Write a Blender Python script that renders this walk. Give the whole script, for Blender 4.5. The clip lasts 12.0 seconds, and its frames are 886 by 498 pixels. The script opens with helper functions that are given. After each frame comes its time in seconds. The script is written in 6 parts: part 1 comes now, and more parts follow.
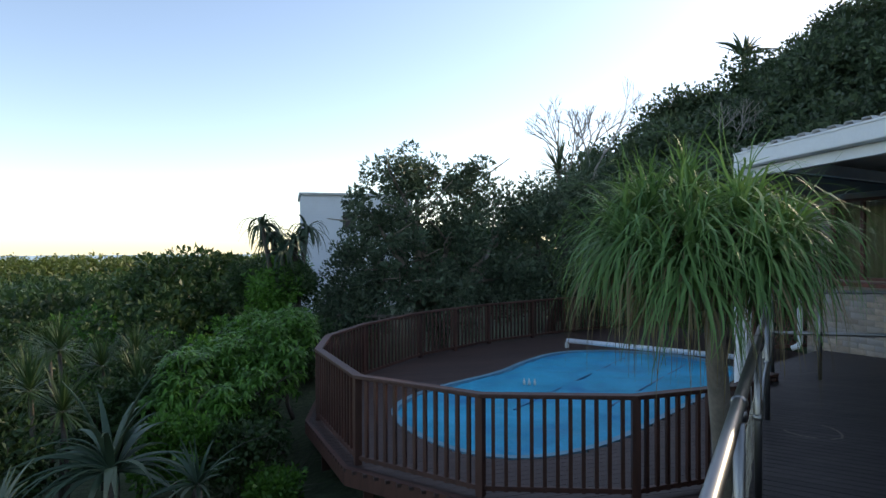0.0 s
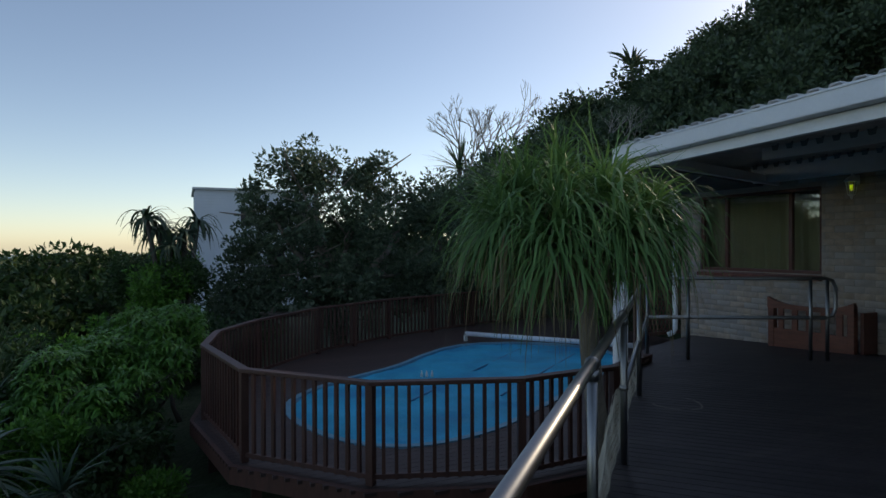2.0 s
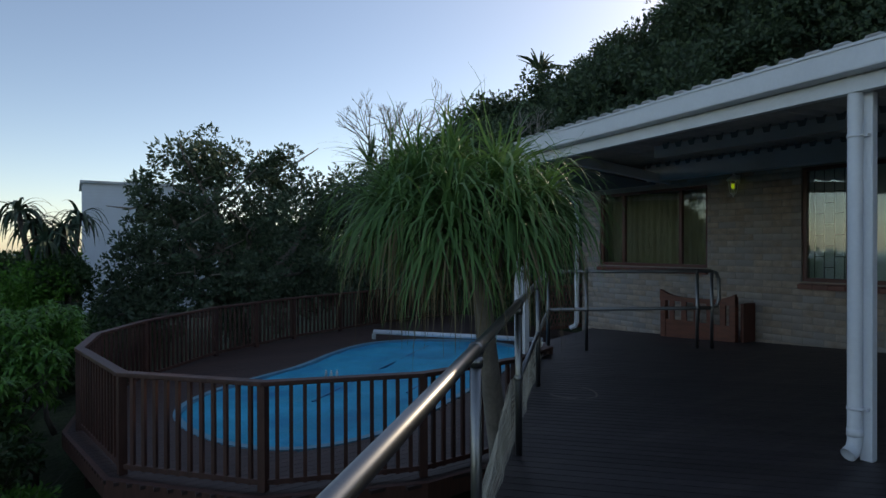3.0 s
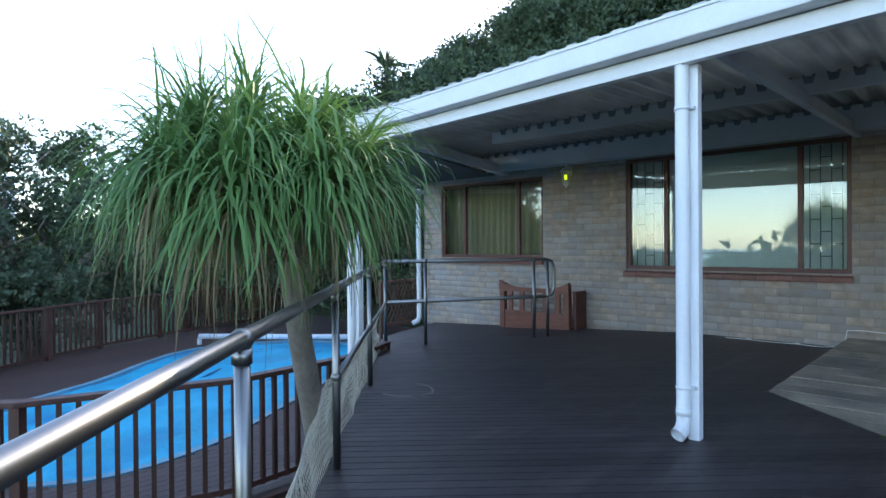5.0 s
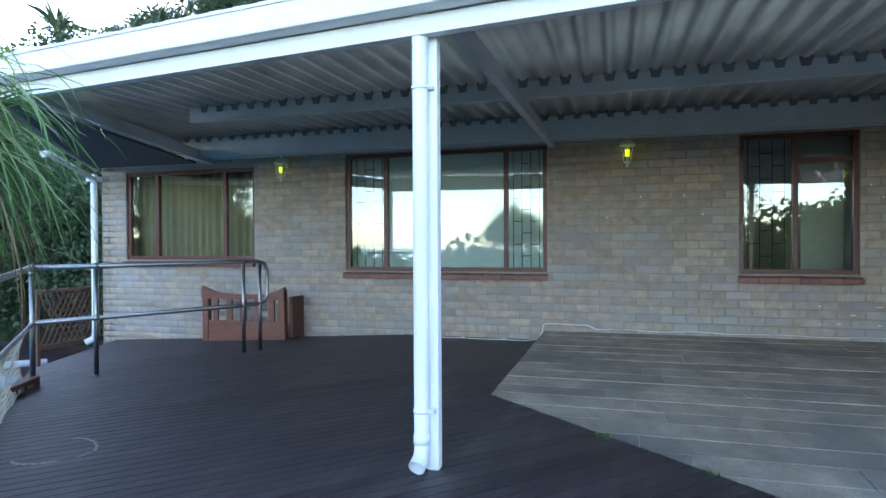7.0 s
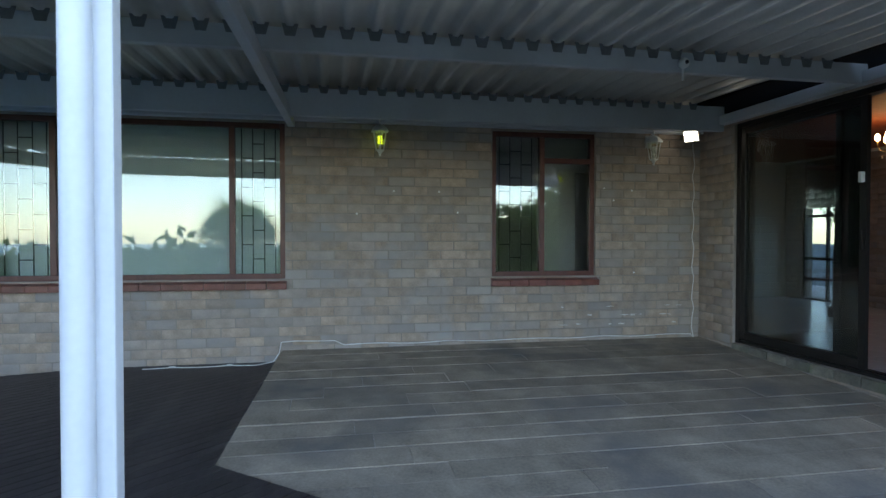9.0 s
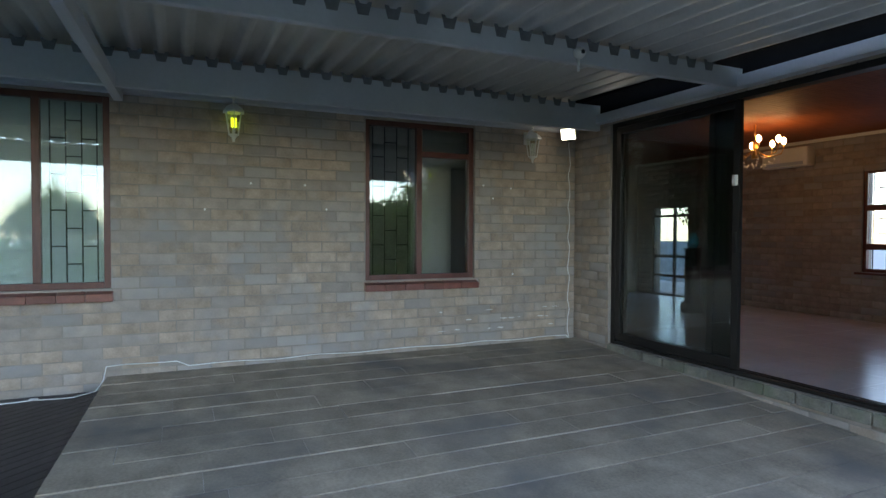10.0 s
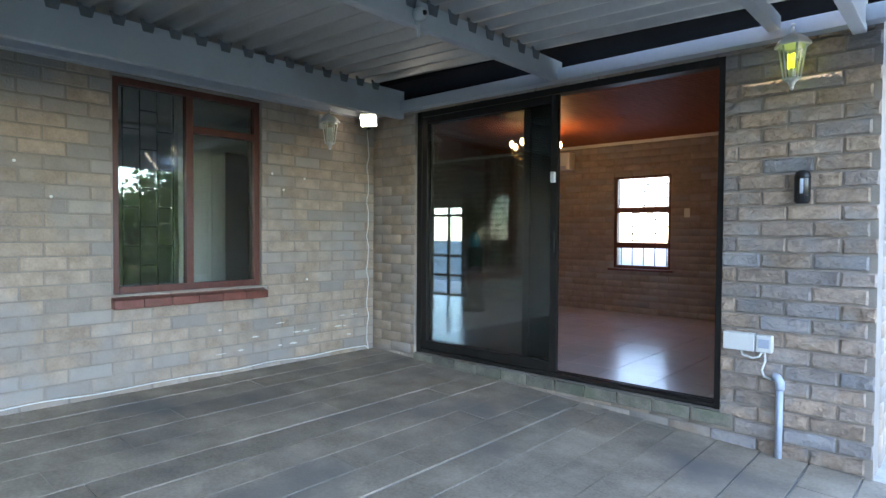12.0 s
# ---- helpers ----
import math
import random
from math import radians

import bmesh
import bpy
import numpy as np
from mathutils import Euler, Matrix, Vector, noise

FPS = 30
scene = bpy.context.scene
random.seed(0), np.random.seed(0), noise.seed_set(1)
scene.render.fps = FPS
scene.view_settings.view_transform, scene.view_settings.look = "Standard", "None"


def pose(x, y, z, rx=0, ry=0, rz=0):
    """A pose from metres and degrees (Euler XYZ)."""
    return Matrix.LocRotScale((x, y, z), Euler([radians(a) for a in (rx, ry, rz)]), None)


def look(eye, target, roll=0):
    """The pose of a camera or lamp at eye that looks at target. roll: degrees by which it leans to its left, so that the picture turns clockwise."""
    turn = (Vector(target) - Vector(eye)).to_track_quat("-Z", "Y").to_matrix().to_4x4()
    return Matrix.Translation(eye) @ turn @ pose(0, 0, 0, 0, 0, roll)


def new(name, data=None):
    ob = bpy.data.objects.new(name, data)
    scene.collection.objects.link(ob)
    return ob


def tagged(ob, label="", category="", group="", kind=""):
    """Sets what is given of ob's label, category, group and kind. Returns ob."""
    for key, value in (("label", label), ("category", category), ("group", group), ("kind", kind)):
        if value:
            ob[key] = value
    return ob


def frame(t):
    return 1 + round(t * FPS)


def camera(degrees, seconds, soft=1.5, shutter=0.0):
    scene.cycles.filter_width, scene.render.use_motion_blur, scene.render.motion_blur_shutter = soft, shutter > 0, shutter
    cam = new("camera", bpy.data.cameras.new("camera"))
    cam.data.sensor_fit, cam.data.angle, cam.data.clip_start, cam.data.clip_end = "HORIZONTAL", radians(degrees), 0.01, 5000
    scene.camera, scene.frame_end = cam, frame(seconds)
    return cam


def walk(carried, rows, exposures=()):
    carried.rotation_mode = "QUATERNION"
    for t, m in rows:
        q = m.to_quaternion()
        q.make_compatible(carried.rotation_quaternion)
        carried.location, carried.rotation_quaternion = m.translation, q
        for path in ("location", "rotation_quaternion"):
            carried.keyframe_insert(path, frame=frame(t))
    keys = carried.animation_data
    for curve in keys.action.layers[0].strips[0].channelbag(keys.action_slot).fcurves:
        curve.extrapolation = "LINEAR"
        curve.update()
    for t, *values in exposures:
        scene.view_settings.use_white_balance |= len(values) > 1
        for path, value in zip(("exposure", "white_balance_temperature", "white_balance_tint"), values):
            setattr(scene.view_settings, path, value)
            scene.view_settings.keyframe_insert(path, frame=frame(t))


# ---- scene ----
cam = camera(73.9, 12.0)
PATH = [
    (0, (0.92, 1.756, 1.493), (1.426, 3.691, 1.486), -0.25),
    (0.5, (0.931, 1.739, 1.489), (1.454, 3.669, 1.483), -0.25),
    (1, (0.957, 1.723, 1.467), (1.527, 3.639, 1.459), -0.25),
    (1.5, (1.012, 1.722, 1.417), (1.683, 3.606, 1.411), -0.2),
    (2, (1.081, 1.716, 1.363), (1.886, 3.547, 1.354), -0.2),
    (2.5, (1.168, 1.732, 1.322), (2.092, 3.506, 1.310), -0.15),
    (3, (1.285, 1.802, 1.285), (2.347, 3.497, 1.274), -0.15),
    (5, (1.817, 2.158, 1.136), (3.27, 3.532, 1.123), -0.44),
    (5.5, (1.938, 2.278, 1.134), (3.529, 3.49, 1.12), -0.43),
    (6, (2.086, 2.383, 1.131), (3.833, 3.358, 1.116), -0.4),
    (6.5, (2.292, 2.488, 1.132), (4.15, 3.228, 1.117), -0.38),
    (7, (2.514, 2.612, 1.143), (4.435, 3.166, 1.122), -0.3),
    (9, (3.772, 2.909, 1.192), (5.739, 2.549, 1.154), 0.06),
    (9.5, (4.101, 2.926, 1.229), (6.006, 2.319, 1.172), 0.15),
    (10, (4.427, 2.89, 1.241), (6.252, 2.074, 1.188), 0.25),
    (10.5, (4.739, 2.907, 1.244), (6.447, 1.868, 1.189), 0.32),
    (11, (5.008, 2.892, 1.236), (6.582, 1.66, 1.186), 0.35),
    (11.5, (5.25, 2.837, 1.229), (6.706, 1.467, 1.176), 0.35),
    (12, (5.432, 2.812, 1.225), (6.763, 1.32, 1.176), 0.4),
]
walk(cam, [(t, look(eye, target, roll)) for t, eye, target, roll in PATH],
     exposures=[(0.0, 1.1, 7700, 12), (1.2, 0.5, 7500, 12), (2.0, 0.2, 7500, 12), (2.5, 0.15, 7500, 12), (3.2, 0.42, 7500, 12), (4.6, 2.1, 7000, 11), (5.5, 2.55, 7100, 12), (7.0, 3.05, 7000, 12), (9.0, 2.65, 7200, 13), (10.0, 3.0, 7500, 14), (11.0, 3.4, 7500, 15), (12.0, 3.93, 7200, 15)])

# ---------- world and sun ----------
SUN_EL, SUN_AZ = radians(26), radians(72)      # azimuth from +y towards +x
world = bpy.data.worlds.new("sky")
scene.world = world
world.use_nodes = True
wn = world.node_tree
bg = wn.nodes["Background"]
sky = wn.nodes.new("ShaderNodeTexSky")
sky.sky_type = 'NISHITA'
sky.sun_disc = False
sky.sun_elevation, sky.sun_rotation = SUN_EL, SUN_AZ
sky.altitude, sky.air_density, sky.dust_density, sky.ozone_density = 50, 0.8, 0.5, 1.6
wn.links.new(sky.outputs[0], bg.inputs[0])
bg.inputs[1].default_value = 0.15
sun = new("sun", bpy.data.lights.new("sun", 'SUN'))
sun.data.energy, sun.data.angle, sun.data.color = 1.3, radians(0.5), (1.0, 0.88, 0.70)
toward = Vector((math.sin(SUN_AZ) * math.cos(SUN_EL), math.cos(SUN_AZ) * math.cos(SUN_EL), math.sin(SUN_EL)))
sun.matrix_basis = look(toward * 100, (0, 0, 0))


# ---------- materials ----------
def material(name, base, rough=0.6, metal=0.0, vary=0.25, scale=6.0, fine=60.0, bump=0.15, dist=0.01, hue=None,
             random_amt=0.0, island=0.0, spec=0.5, stretch=None, stain=None, stain_scale=0.8, random_to=None, coat=0.0):
    m = bpy.data.materials.new(name)
    m.use_nodes = True
    nt = m.node_tree
    N, L = nt.nodes, nt.links
    p = N["Principled BSDF"]
    p.inputs["Roughness"].default_value = rough
    p.inputs["Metallic"].default_value = metal
    p.inputs["Specular IOR Level"].default_value = spec
    p.inputs["Coat Weight"].default_value = coat
    co = N.new("ShaderNodeNewGeometry").outputs["Position"]
    if stretch:
        mp = N.new("ShaderNodeMapping")
        mp.inputs["Rotation"].default_value = (0, 0, radians(stretch[3]))
        mp.inputs["Scale"].default_value = stretch[:3]
        L.new(co, mp.inputs[0])
        co = mp.outputs[0]
    n1 = N.new("ShaderNodeTexNoise")
    n1.inputs["Scale"].default_value, n1.inputs["Detail"].default_value = scale, 4
    n2 = N.new("ShaderNodeTexNoise")
    n2.inputs["Scale"].default_value, n2.inputs["Detail"].default_value = fine, 3
    L.new(co, n1.inputs["Vector"])
    L.new(co, n2.inputs["Vector"])
    a = [c * (1 - vary) for c in base]
    b = [min(1, c * (1 + vary)) for c in (hue or base)]
    mix = N.new("ShaderNodeMix")
    mix.data_type = 'RGBA'
    mix.inputs[6].default_value, mix.inputs[7].default_value = (*a, 1), (*b, 1)
    ramp = N.new("ShaderNodeMapRange")
    ramp.inputs[1].default_value, ramp.inputs[2].default_value = 0.3, 0.7
    add = N.new("ShaderNodeMath")
    add.operation = 'MULTIPLY_ADD'
    add.inputs[1].default_value = 0.35
    L.new(n2.outputs[0], add.inputs[0])
    sub = N.new("ShaderNodeMath")
    sub.operation = 'MULTIPLY'
    sub.inputs[1].default_value = 0.65
    L.new(n1.outputs[0], sub.inputs[0])
    L.new(sub.outputs[0], add.inputs[2])
    L.new(add.outputs[0], ramp.inputs[0])
    L.new(ramp.outputs[0], mix.inputs[0])
    col = mix.outputs[2]
    if stain:
        n3 = N.new("ShaderNodeTexNoise")
        n3.inputs["Scale"].default_value, n3.inputs["Detail"].default_value = stain_scale, 5
        L.new(co, n3.inputs["Vector"])
        r3 = N.new("ShaderNodeMapRange")
        r3.inputs[1].default_value, r3.inputs[2].default_value = 0.5, 0.72
        L.new(n3.outputs[0], r3.inputs[0])
        m3 = N.new("ShaderNodeMix")
        m3.data_type = 'RGBA'
        m3.inputs[7].default_value = (*stain, 1)
        L.new(r3.outputs[0], m3.inputs[0])
        L.new(col, m3.inputs[6])
        col = m3.outputs[2]
    if random_amt or island:
        src = N.new("ShaderNodeObjectInfo").outputs["Random"] if random_amt else N.new("ShaderNodeNewGeometry").outputs["Random Per Island"]
        amt = random_amt or island
        if random_to:
            r4 = N.new("ShaderNodeMapRange")
            r4.inputs[1].default_value, r4.inputs[2].default_value = 0.45, 1.15
            L.new(src, r4.inputs[0])
            m4 = N.new("ShaderNodeMix")
            m4.data_type = 'RGBA'
            m4.inputs[7].default_value = (*random_to, 1)
            L.new(r4.outputs[0], m4.inputs[0])
            L.new(col, m4.inputs[6])
            col = m4.outputs[2]
        frac = N.new("ShaderNodeMath")
        frac.operation = 'MULTIPLY_ADD'
        frac.inputs[1].default_value, frac.inputs[2].default_value = 7.31, 0.0
        L.new(src, frac.inputs[0])
        fr = N.new("ShaderNodeMath")
        fr.operation = 'FRACT'
        L.new(frac.outputs[0], fr.inputs[0])
        mr = N.new("ShaderNodeMapRange")
        mr.inputs[3].default_value, mr.inputs[4].default_value = 1 - amt, 1 + amt
        L.new(fr.outputs[0], mr.inputs[0])
        hs = N.new("ShaderNodeHueSaturation")
        L.new(mr.outputs[0], hs.inputs["Value"])
        L.new(col, hs.inputs["Color"])
        col = hs.outputs[0]
    L.new(col, p.inputs["Base Color"])
    if bump:
        bp = N.new("ShaderNodeBump")
        bp.inputs["Strength"].default_value, bp.inputs["Distance"].default_value = bump, dist
        L.new(add.outputs[0], bp.inputs["Height"])
        L.new(bp.outputs[0], p.inputs["Normal"])
    return m


def leaf_material(name, dark, light, rough=0.45, through_light=0.25):
    m = bpy.data.materials.new(name)
    m.use_nodes = True
    nt = m.node_tree
    N, L = nt.nodes, nt.links
    p, out = N["Principled BSDF"], N["Material Output"]
    p.inputs["Roughness"].default_value = rough
    p.inputs["Specular IOR Level"].default_value = 0.35
    g = N.new("ShaderNodeNewGeometry")
    n = N.new("ShaderNodeTexNoise")
    n.inputs["Scale"].default_value = 0.9
    L.new(g.outputs["Position"], n.inputs["Vector"])
    s = N.new("ShaderNodeMath")
    s.operation = 'MULTIPLY_ADD'
    s.inputs[1].default_value = 0.6
    L.new(g.outputs["Random Per Island"], s.inputs[0])
    q = N.new("ShaderNodeMath")
    q.operation = 'MULTIPLY'
    q.inputs[1].default_value = 0.4
    L.new(n.outputs[0], q.inputs[0])
    L.new(q.outputs[0], s.inputs[2])
    mix = N.new("ShaderNodeMix")
    mix.data_type = 'RGBA'
    mix.inputs[6].default_value, mix.inputs[7].default_value = (*dark, 1), (*light, 1)
    L.new(s.outputs[0], mix.inputs[0])
    L.new(mix.outputs[2], p.inputs["Base Color"])
    t = N.new("ShaderNodeBsdfTranslucent")
    L.new(mix.outputs[2], t.inputs["Color"])
    ms = N.new("ShaderNodeMixShader")
    ms.inputs[0].default_value = through_light
    L.new(p.outputs[0], ms.inputs[1])
    L.new(t.outputs[0], ms.inputs[2])
    L.new(ms.outputs[0], out.inputs[0])
    return m


def glass_material(name, tint, gloss, ior=1.5):
    m = bpy.data.materials.new(name)
    m.use_nodes = True
    nt = m.node_tree
    N, L = nt.nodes, nt.links
    N.remove(N["Principled BSDF"])
    out = N["Material Output"]
    tr = N.new("ShaderNodeBsdfTransparent")
    tr.inputs[0].default_value = (*tint, 1)
    gl = N.new("ShaderNodeBsdfGlossy")
    gl.inputs["Roughness"].default_value = 0.0
    gl.inputs["Color"].default_value = (0.95, 1.0, 0.98, 1)
    lw = N.new("ShaderNodeLayerWeight")
    lw.inputs[0].default_value = 0.5
    pw = N.new("ShaderNodeMath")
    pw.operation = 'POWER'
    pw.inputs[1].default_value = 5.0
    L.new(lw.outputs["Facing"], pw.inputs[0])
    fr = N.new("ShaderNodeMath")
    fr.operation = 'MULTIPLY_ADD'
    r0 = ((ior - 1) / (ior + 1)) ** 2
    fr.inputs[1].default_value, fr.inputs[2].default_value = 1 - r0, r0
    L.new(pw.outputs[0], fr.inputs[0])
    ad = N.new("ShaderNodeMath")
    ad.operation = 'ADD'
    ad.use_clamp = True
    ad.inputs[1].default_value = gloss
    L.new(fr.outputs[0], ad.inputs[0])
    ms = N.new("ShaderNodeMixShader")
    L.new(ad.outputs[0], ms.inputs[0])
    L.new(tr.outputs[0], ms.inputs[1])
    L.new(gl.outputs[0], ms.inputs[2])
    L.new(ms.outputs[0], out.inputs[0])
    return m


def glow(name, colour, strength):
    m = bpy.data.materials.new(name)
    m.use_nodes = True
    p = m.node_tree.nodes["Principled BSDF"]
    p.inputs["Base Color"].default_value = (*colour, 1)
    p.inputs["Emission Color"].default_value = (*colour, 1)
    p.inputs["Emission Strength"].default_value = strength
    return m


BRICK = material("brick_clay", (0.375, 0.29, 0.225), 0.85, vary=0.28, scale=9, fine=70, bump=0.9, dist=0.016, random_amt=0.12, random_to=(0.31, 0.29, 0.275), stain=(0.31, 0.295, 0.285), stain_scale=2.2)
BRICK_FAR = material("brick_clay_far", (0.375, 0.29, 0.225), 0.85, vary=0.28, scale=9, fine=70, bump=0.6, dist=0.012, island=0.12, random_to=(0.31, 0.29, 0.275), stain=(0.31, 0.295, 0.285), stain_scale=2.2)
MORTAR = material("mortar", (0.29, 0.25, 0.215), 0.95, vary=0.2, scale=5, fine=90, bump=0.4)
BRICK_ROCK = material("rock_faced_brick", (0.37, 0.275, 0.21), 0.88, vary=0.35, scale=16, fine=48, bump=1.0, dist=0.03, random_amt=0.2, random_to=(0.26, 0.265, 0.285), stain=(0.30, 0.28, 0.265), stain_scale=5)
BRICK_MOSS = material("mossy_brick", (0.19, 0.175, 0.14), 0.9, vary=0.4, scale=12, fine=70, bump=0.8, dist=0.014, random_amt=0.2, stain=(0.13, 0.15, 0.09), stain_scale=2.5)
BRICK_IN = material("brick_inside", (0.30, 0.25, 0.225), 0.8, vary=0.25, scale=9, fine=60, bump=0.4, island=0.14, random_to=(0.27, 0.27, 0.29))
DECK = material("deck_boards", (0.038, 0.030, 0.032), 0.5, vary=0.35, scale=3, fine=45, bump=0.35, stretch=(1.0, 9.0, 1.0, 45), random_amt=0.3, stain=(0.066, 0.052, 0.050), stain_scale=0.6)
POOLDECK = material("pool_deck_boards", (0.052, 0.028, 0.023), 0.6, vary=0.35, scale=3, fine=45, bump=0.3, stretch=(1, 8, 1, 0), random_amt=0.2)
PAVE = material("paving_slab", (0.32, 0.262, 0.198), 0.75, vary=0.4, scale=4, fine=55, bump=0.4, random_amt=0.12, stain=(0.17, 0.155, 0.14), stain_scale=1.3)
GROUT = material("grout", (0.46, 0.44, 0.41), 0.95, vary=0.3, scale=6, fine=80, bump=0.3)
RAILWOOD = material("fence_timber", (0.075, 0.030, 0.021), 0.55, vary=0.35, scale=5, fine=50, bump=0.3, stretch=(3, 3, 0.6, 0), random_amt=0.2)
WHITE = material("white_paint", (0.78, 0.80, 0.82), 0.45, vary=0.06, scale=3, fine=40, bump=0.05)
GREYPAINT = material("roof_steel_paint", (0.50, 0.53, 0.56), 0.5, vary=0.08, scale=2, fine=30, bump=0.05, stain=(0.42, 0.43, 0.44), stain_scale=1.2)
SHEET = material("roof_sheet", (0.54, 0.55, 0.54), 0.45, metal=0.15, vary=0.12, scale=2, fine=40, bump=0.06, stain=(0.33, 0.34, 0.34), stain_scale=0.9)
DARKOPENING = material("dark_opening", (0.05, 0.055, 0.065), 0.7, vary=0.2, scale=3, fine=40, bump=0.1)
TOOTHGREY = material("profile_closer", (0.16, 0.17, 0.18), 0.7, vary=0.2, scale=5, fine=40, bump=0.1)
# near-black that stands in for shade in gaps
GAPSHADE = material("gap_shade", (0.008, 0.008, 0.009), 0.9, spec=0.05, vary=0.3, scale=3, fine=40, bump=0.1)
STEEL = material("stainless_steel", (0.28, 0.28, 0.275), 0.38, metal=1.0, vary=0.08, scale=6, fine=120, bump=0.04, dist=0.002)
FRAME = material("window_frame_wood", (0.105, 0.030, 0.020), 0.4, vary=0.3, scale=6, fine=70, bump=0.15, stretch=(4, 4, 0.8, 0))
SILL = material("sill_tile", (0.17, 0.055, 0.04), 0.35, vary=0.3, scale=7, fine=50, bump=0.15, random_amt=0.15)
ALU = material("bronze_aluminium", (0.030, 0.028, 0.027), 0.35, metal=0.5, vary=0.15, scale=4, fine=60, bump=0.05)
IRON = material("burglar_bar", (0.03, 0.03, 0.03), 0.5, vary=0.2, scale=8, fine=60, bump=0.1)
BENCHWOOD = material("bench_wood", (0.16, 0.05, 0.028), 0.45, vary=0.35, scale=5, fine=50, bump=0.2, stretch=(1, 1, 6, 0))
COVER = material("pool_cover", (0.002, 0.40, 0.60), 0.55, spec=0.2, vary=0.25, scale=1.2, fine=25, bump=0.55, dist=0.03, stain=(0.003, 0.25, 0.47), stain_scale=1.1)
SEAM = material("cover_seam", (0.006, 0.17, 0.34), 0.4, vary=0.2, scale=3, fine=30, bump=0.2)
COPING = material("pool_coping", (0.12, 0.32, 0.42), 0.5, vary=0.2, scale=5, fine=40, bump=0.2)
TILE = material("floor_tile", (0.66, 0.67, 0.70), 0.22, vary=0.08, scale=2, fine=20, bump=0.02, random_amt=0.04)
CEILWOOD = material("ceiling_wood", (0.30, 0.085, 0.032), 0.6, spec=0.25, vary=0.3, scale=3, fine=40, bump=0.1, stretch=(8, 1, 1, 0))
PLASTER = material("plaster", (0.62, 0.60, 0.55), 0.8, vary=0.08, scale=2, fine=40, bump=0.1)
CURTAIN = material("curtain_cloth", (0.42, 0.37, 0.25), 0.85, vary=0.15, scale=4, fine=90, bump=0.2)
BLIND = material("blind_cloth", (0.70, 0.76, 0.74), 0.85, vary=0.06, scale=2, fine=80, bump=0.1)
PLASTIC = material("white_plastic", (0.75, 0.75, 0.72), 0.4, vary=0.06, scale=4, fine=60, bump=0.03)
PVC = material("pvc_pipe", (0.42, 0.48, 0.58), 0.4, vary=0.12, scale=4, fine=50, bump=0.04)
BLACKPL = material("black_plastic", (0.012, 0.012, 0.013), 0.3, vary=0.2, scale=4, fine=60, bump=0.03)
BARK = material("bark", (0.22, 0.19, 0.16), 0.9, vary=0.35, scale=5, fine=35, bump=0.8, dist=0.03, stretch=(1, 1, 0.5, 0))
DARKBARK = material("dark_bark", (0.10, 0.085, 0.07), 0.9, vary=0.35, scale=5, fine=35, bump=0.8, dist=0.03)
DEADWOOD = material("dead_wood", (0.30, 0.28, 0.25), 0.9, vary=0.25, scale=5, fine=35, bump=0.5, dist=0.02)
SOIL = material("garden_soil", (0.05, 0.055, 0.03), 0.95, vary=0.5, scale=0.6, fine=8, bump=0.8, dist=0.2, hue=(0.05, 0.075, 0.03))
NET = material("netting_cord", (0.48, 0.44, 0.36), 0.8, vary=0.2, scale=8, fine=60, bump=0.1)
SEA = material("sea_water", (0.18, 0.30, 0.40), 0.25, vary=0.1, scale=0.01, fine=0.2, bump=0.1, dist=0.3)
HOUSEWHITE = material("white_cladding", (0.72, 0.76, 0.80), 0.6, vary=0.06, scale=1, fine=20, bump=0.05)
LATTICE = material("brown_lattice", (0.14, 0.065, 0.045), 0.6, vary=0.25, scale=6, fine=50, bump=0.15)
GLASS = glass_material("window_glass", (0.82, 0.85, 0.83), 0.035, 1.55)
GLASS_FILM = glass_material("window_glass_film", (0.85, 0.89, 0.88), 0.035, 1.55)
GLASS_DOOR = glass_material("door_glass", (0.70, 0.75, 0.75), 0.02, 1.5)
GLASS_LAMP = glass_material("lantern_glass", (0.9, 0.92, 0.85), 0.03, 1.45)
BULB = glow("lantern_bulb", (0.75, 1.0, 0.05), 0.22)
FLOOD = glow("flood_led", (1.0, 0.97, 0.85), 1.3)
CANDLE = glow("candle_bulb", (1.0, 0.62, 0.28), 5.0)
GOLD = material("gilt_brass", (0.65, 0.42, 0.16), 0.3, metal=1.0, vary=0.15, scale=8, fine=60, bump=0.05)
PALM_LEAF = leaf_material("ponytail_leaf", (0.055, 0.14, 0.04), (0.19, 0.35, 0.11), 0.5, 0.3)
PALM_DRY = leaf_material("ponytail_dry_leaf", (0.16, 0.12, 0.06), (0.26, 0.21, 0.11), 0.6, 0.2)
LEAF_TREE = leaf_material("tree_leaf", (0.04, 0.075, 0.042), (0.15, 0.21, 0.125))
LEAF_HILL = leaf_material("hill_leaf", (0.035, 0.065, 0.035), (0.10, 0.155, 0.075))
LEAF_BRIGHT = leaf_material("bright_shrub_leaf", (0.035, 0.12, 0.02), (0.14, 0.34, 0.05), 0.4, 0.3)
LEAF_SHRUB = leaf_material("shrub_leaf", (0.022, 0.056, 0.020), (0.065, 0.125, 0.038))
LEAF_FAR = leaf_material("far_canopy_leaf", (0.06, 0.085, 0.02), (0.16, 0.20, 0.045))
LEAF_ALOE = leaf_material("aloe_leaf", (0.03, 0.062, 0.036), (0.07, 0.125, 0.075), 0.45, 0.08)
LEAF_SPIKE = leaf_material("spiky_leaf", (0.025, 0.062, 0.02), (0.08, 0.14, 0.045), 0.45, 0.15)


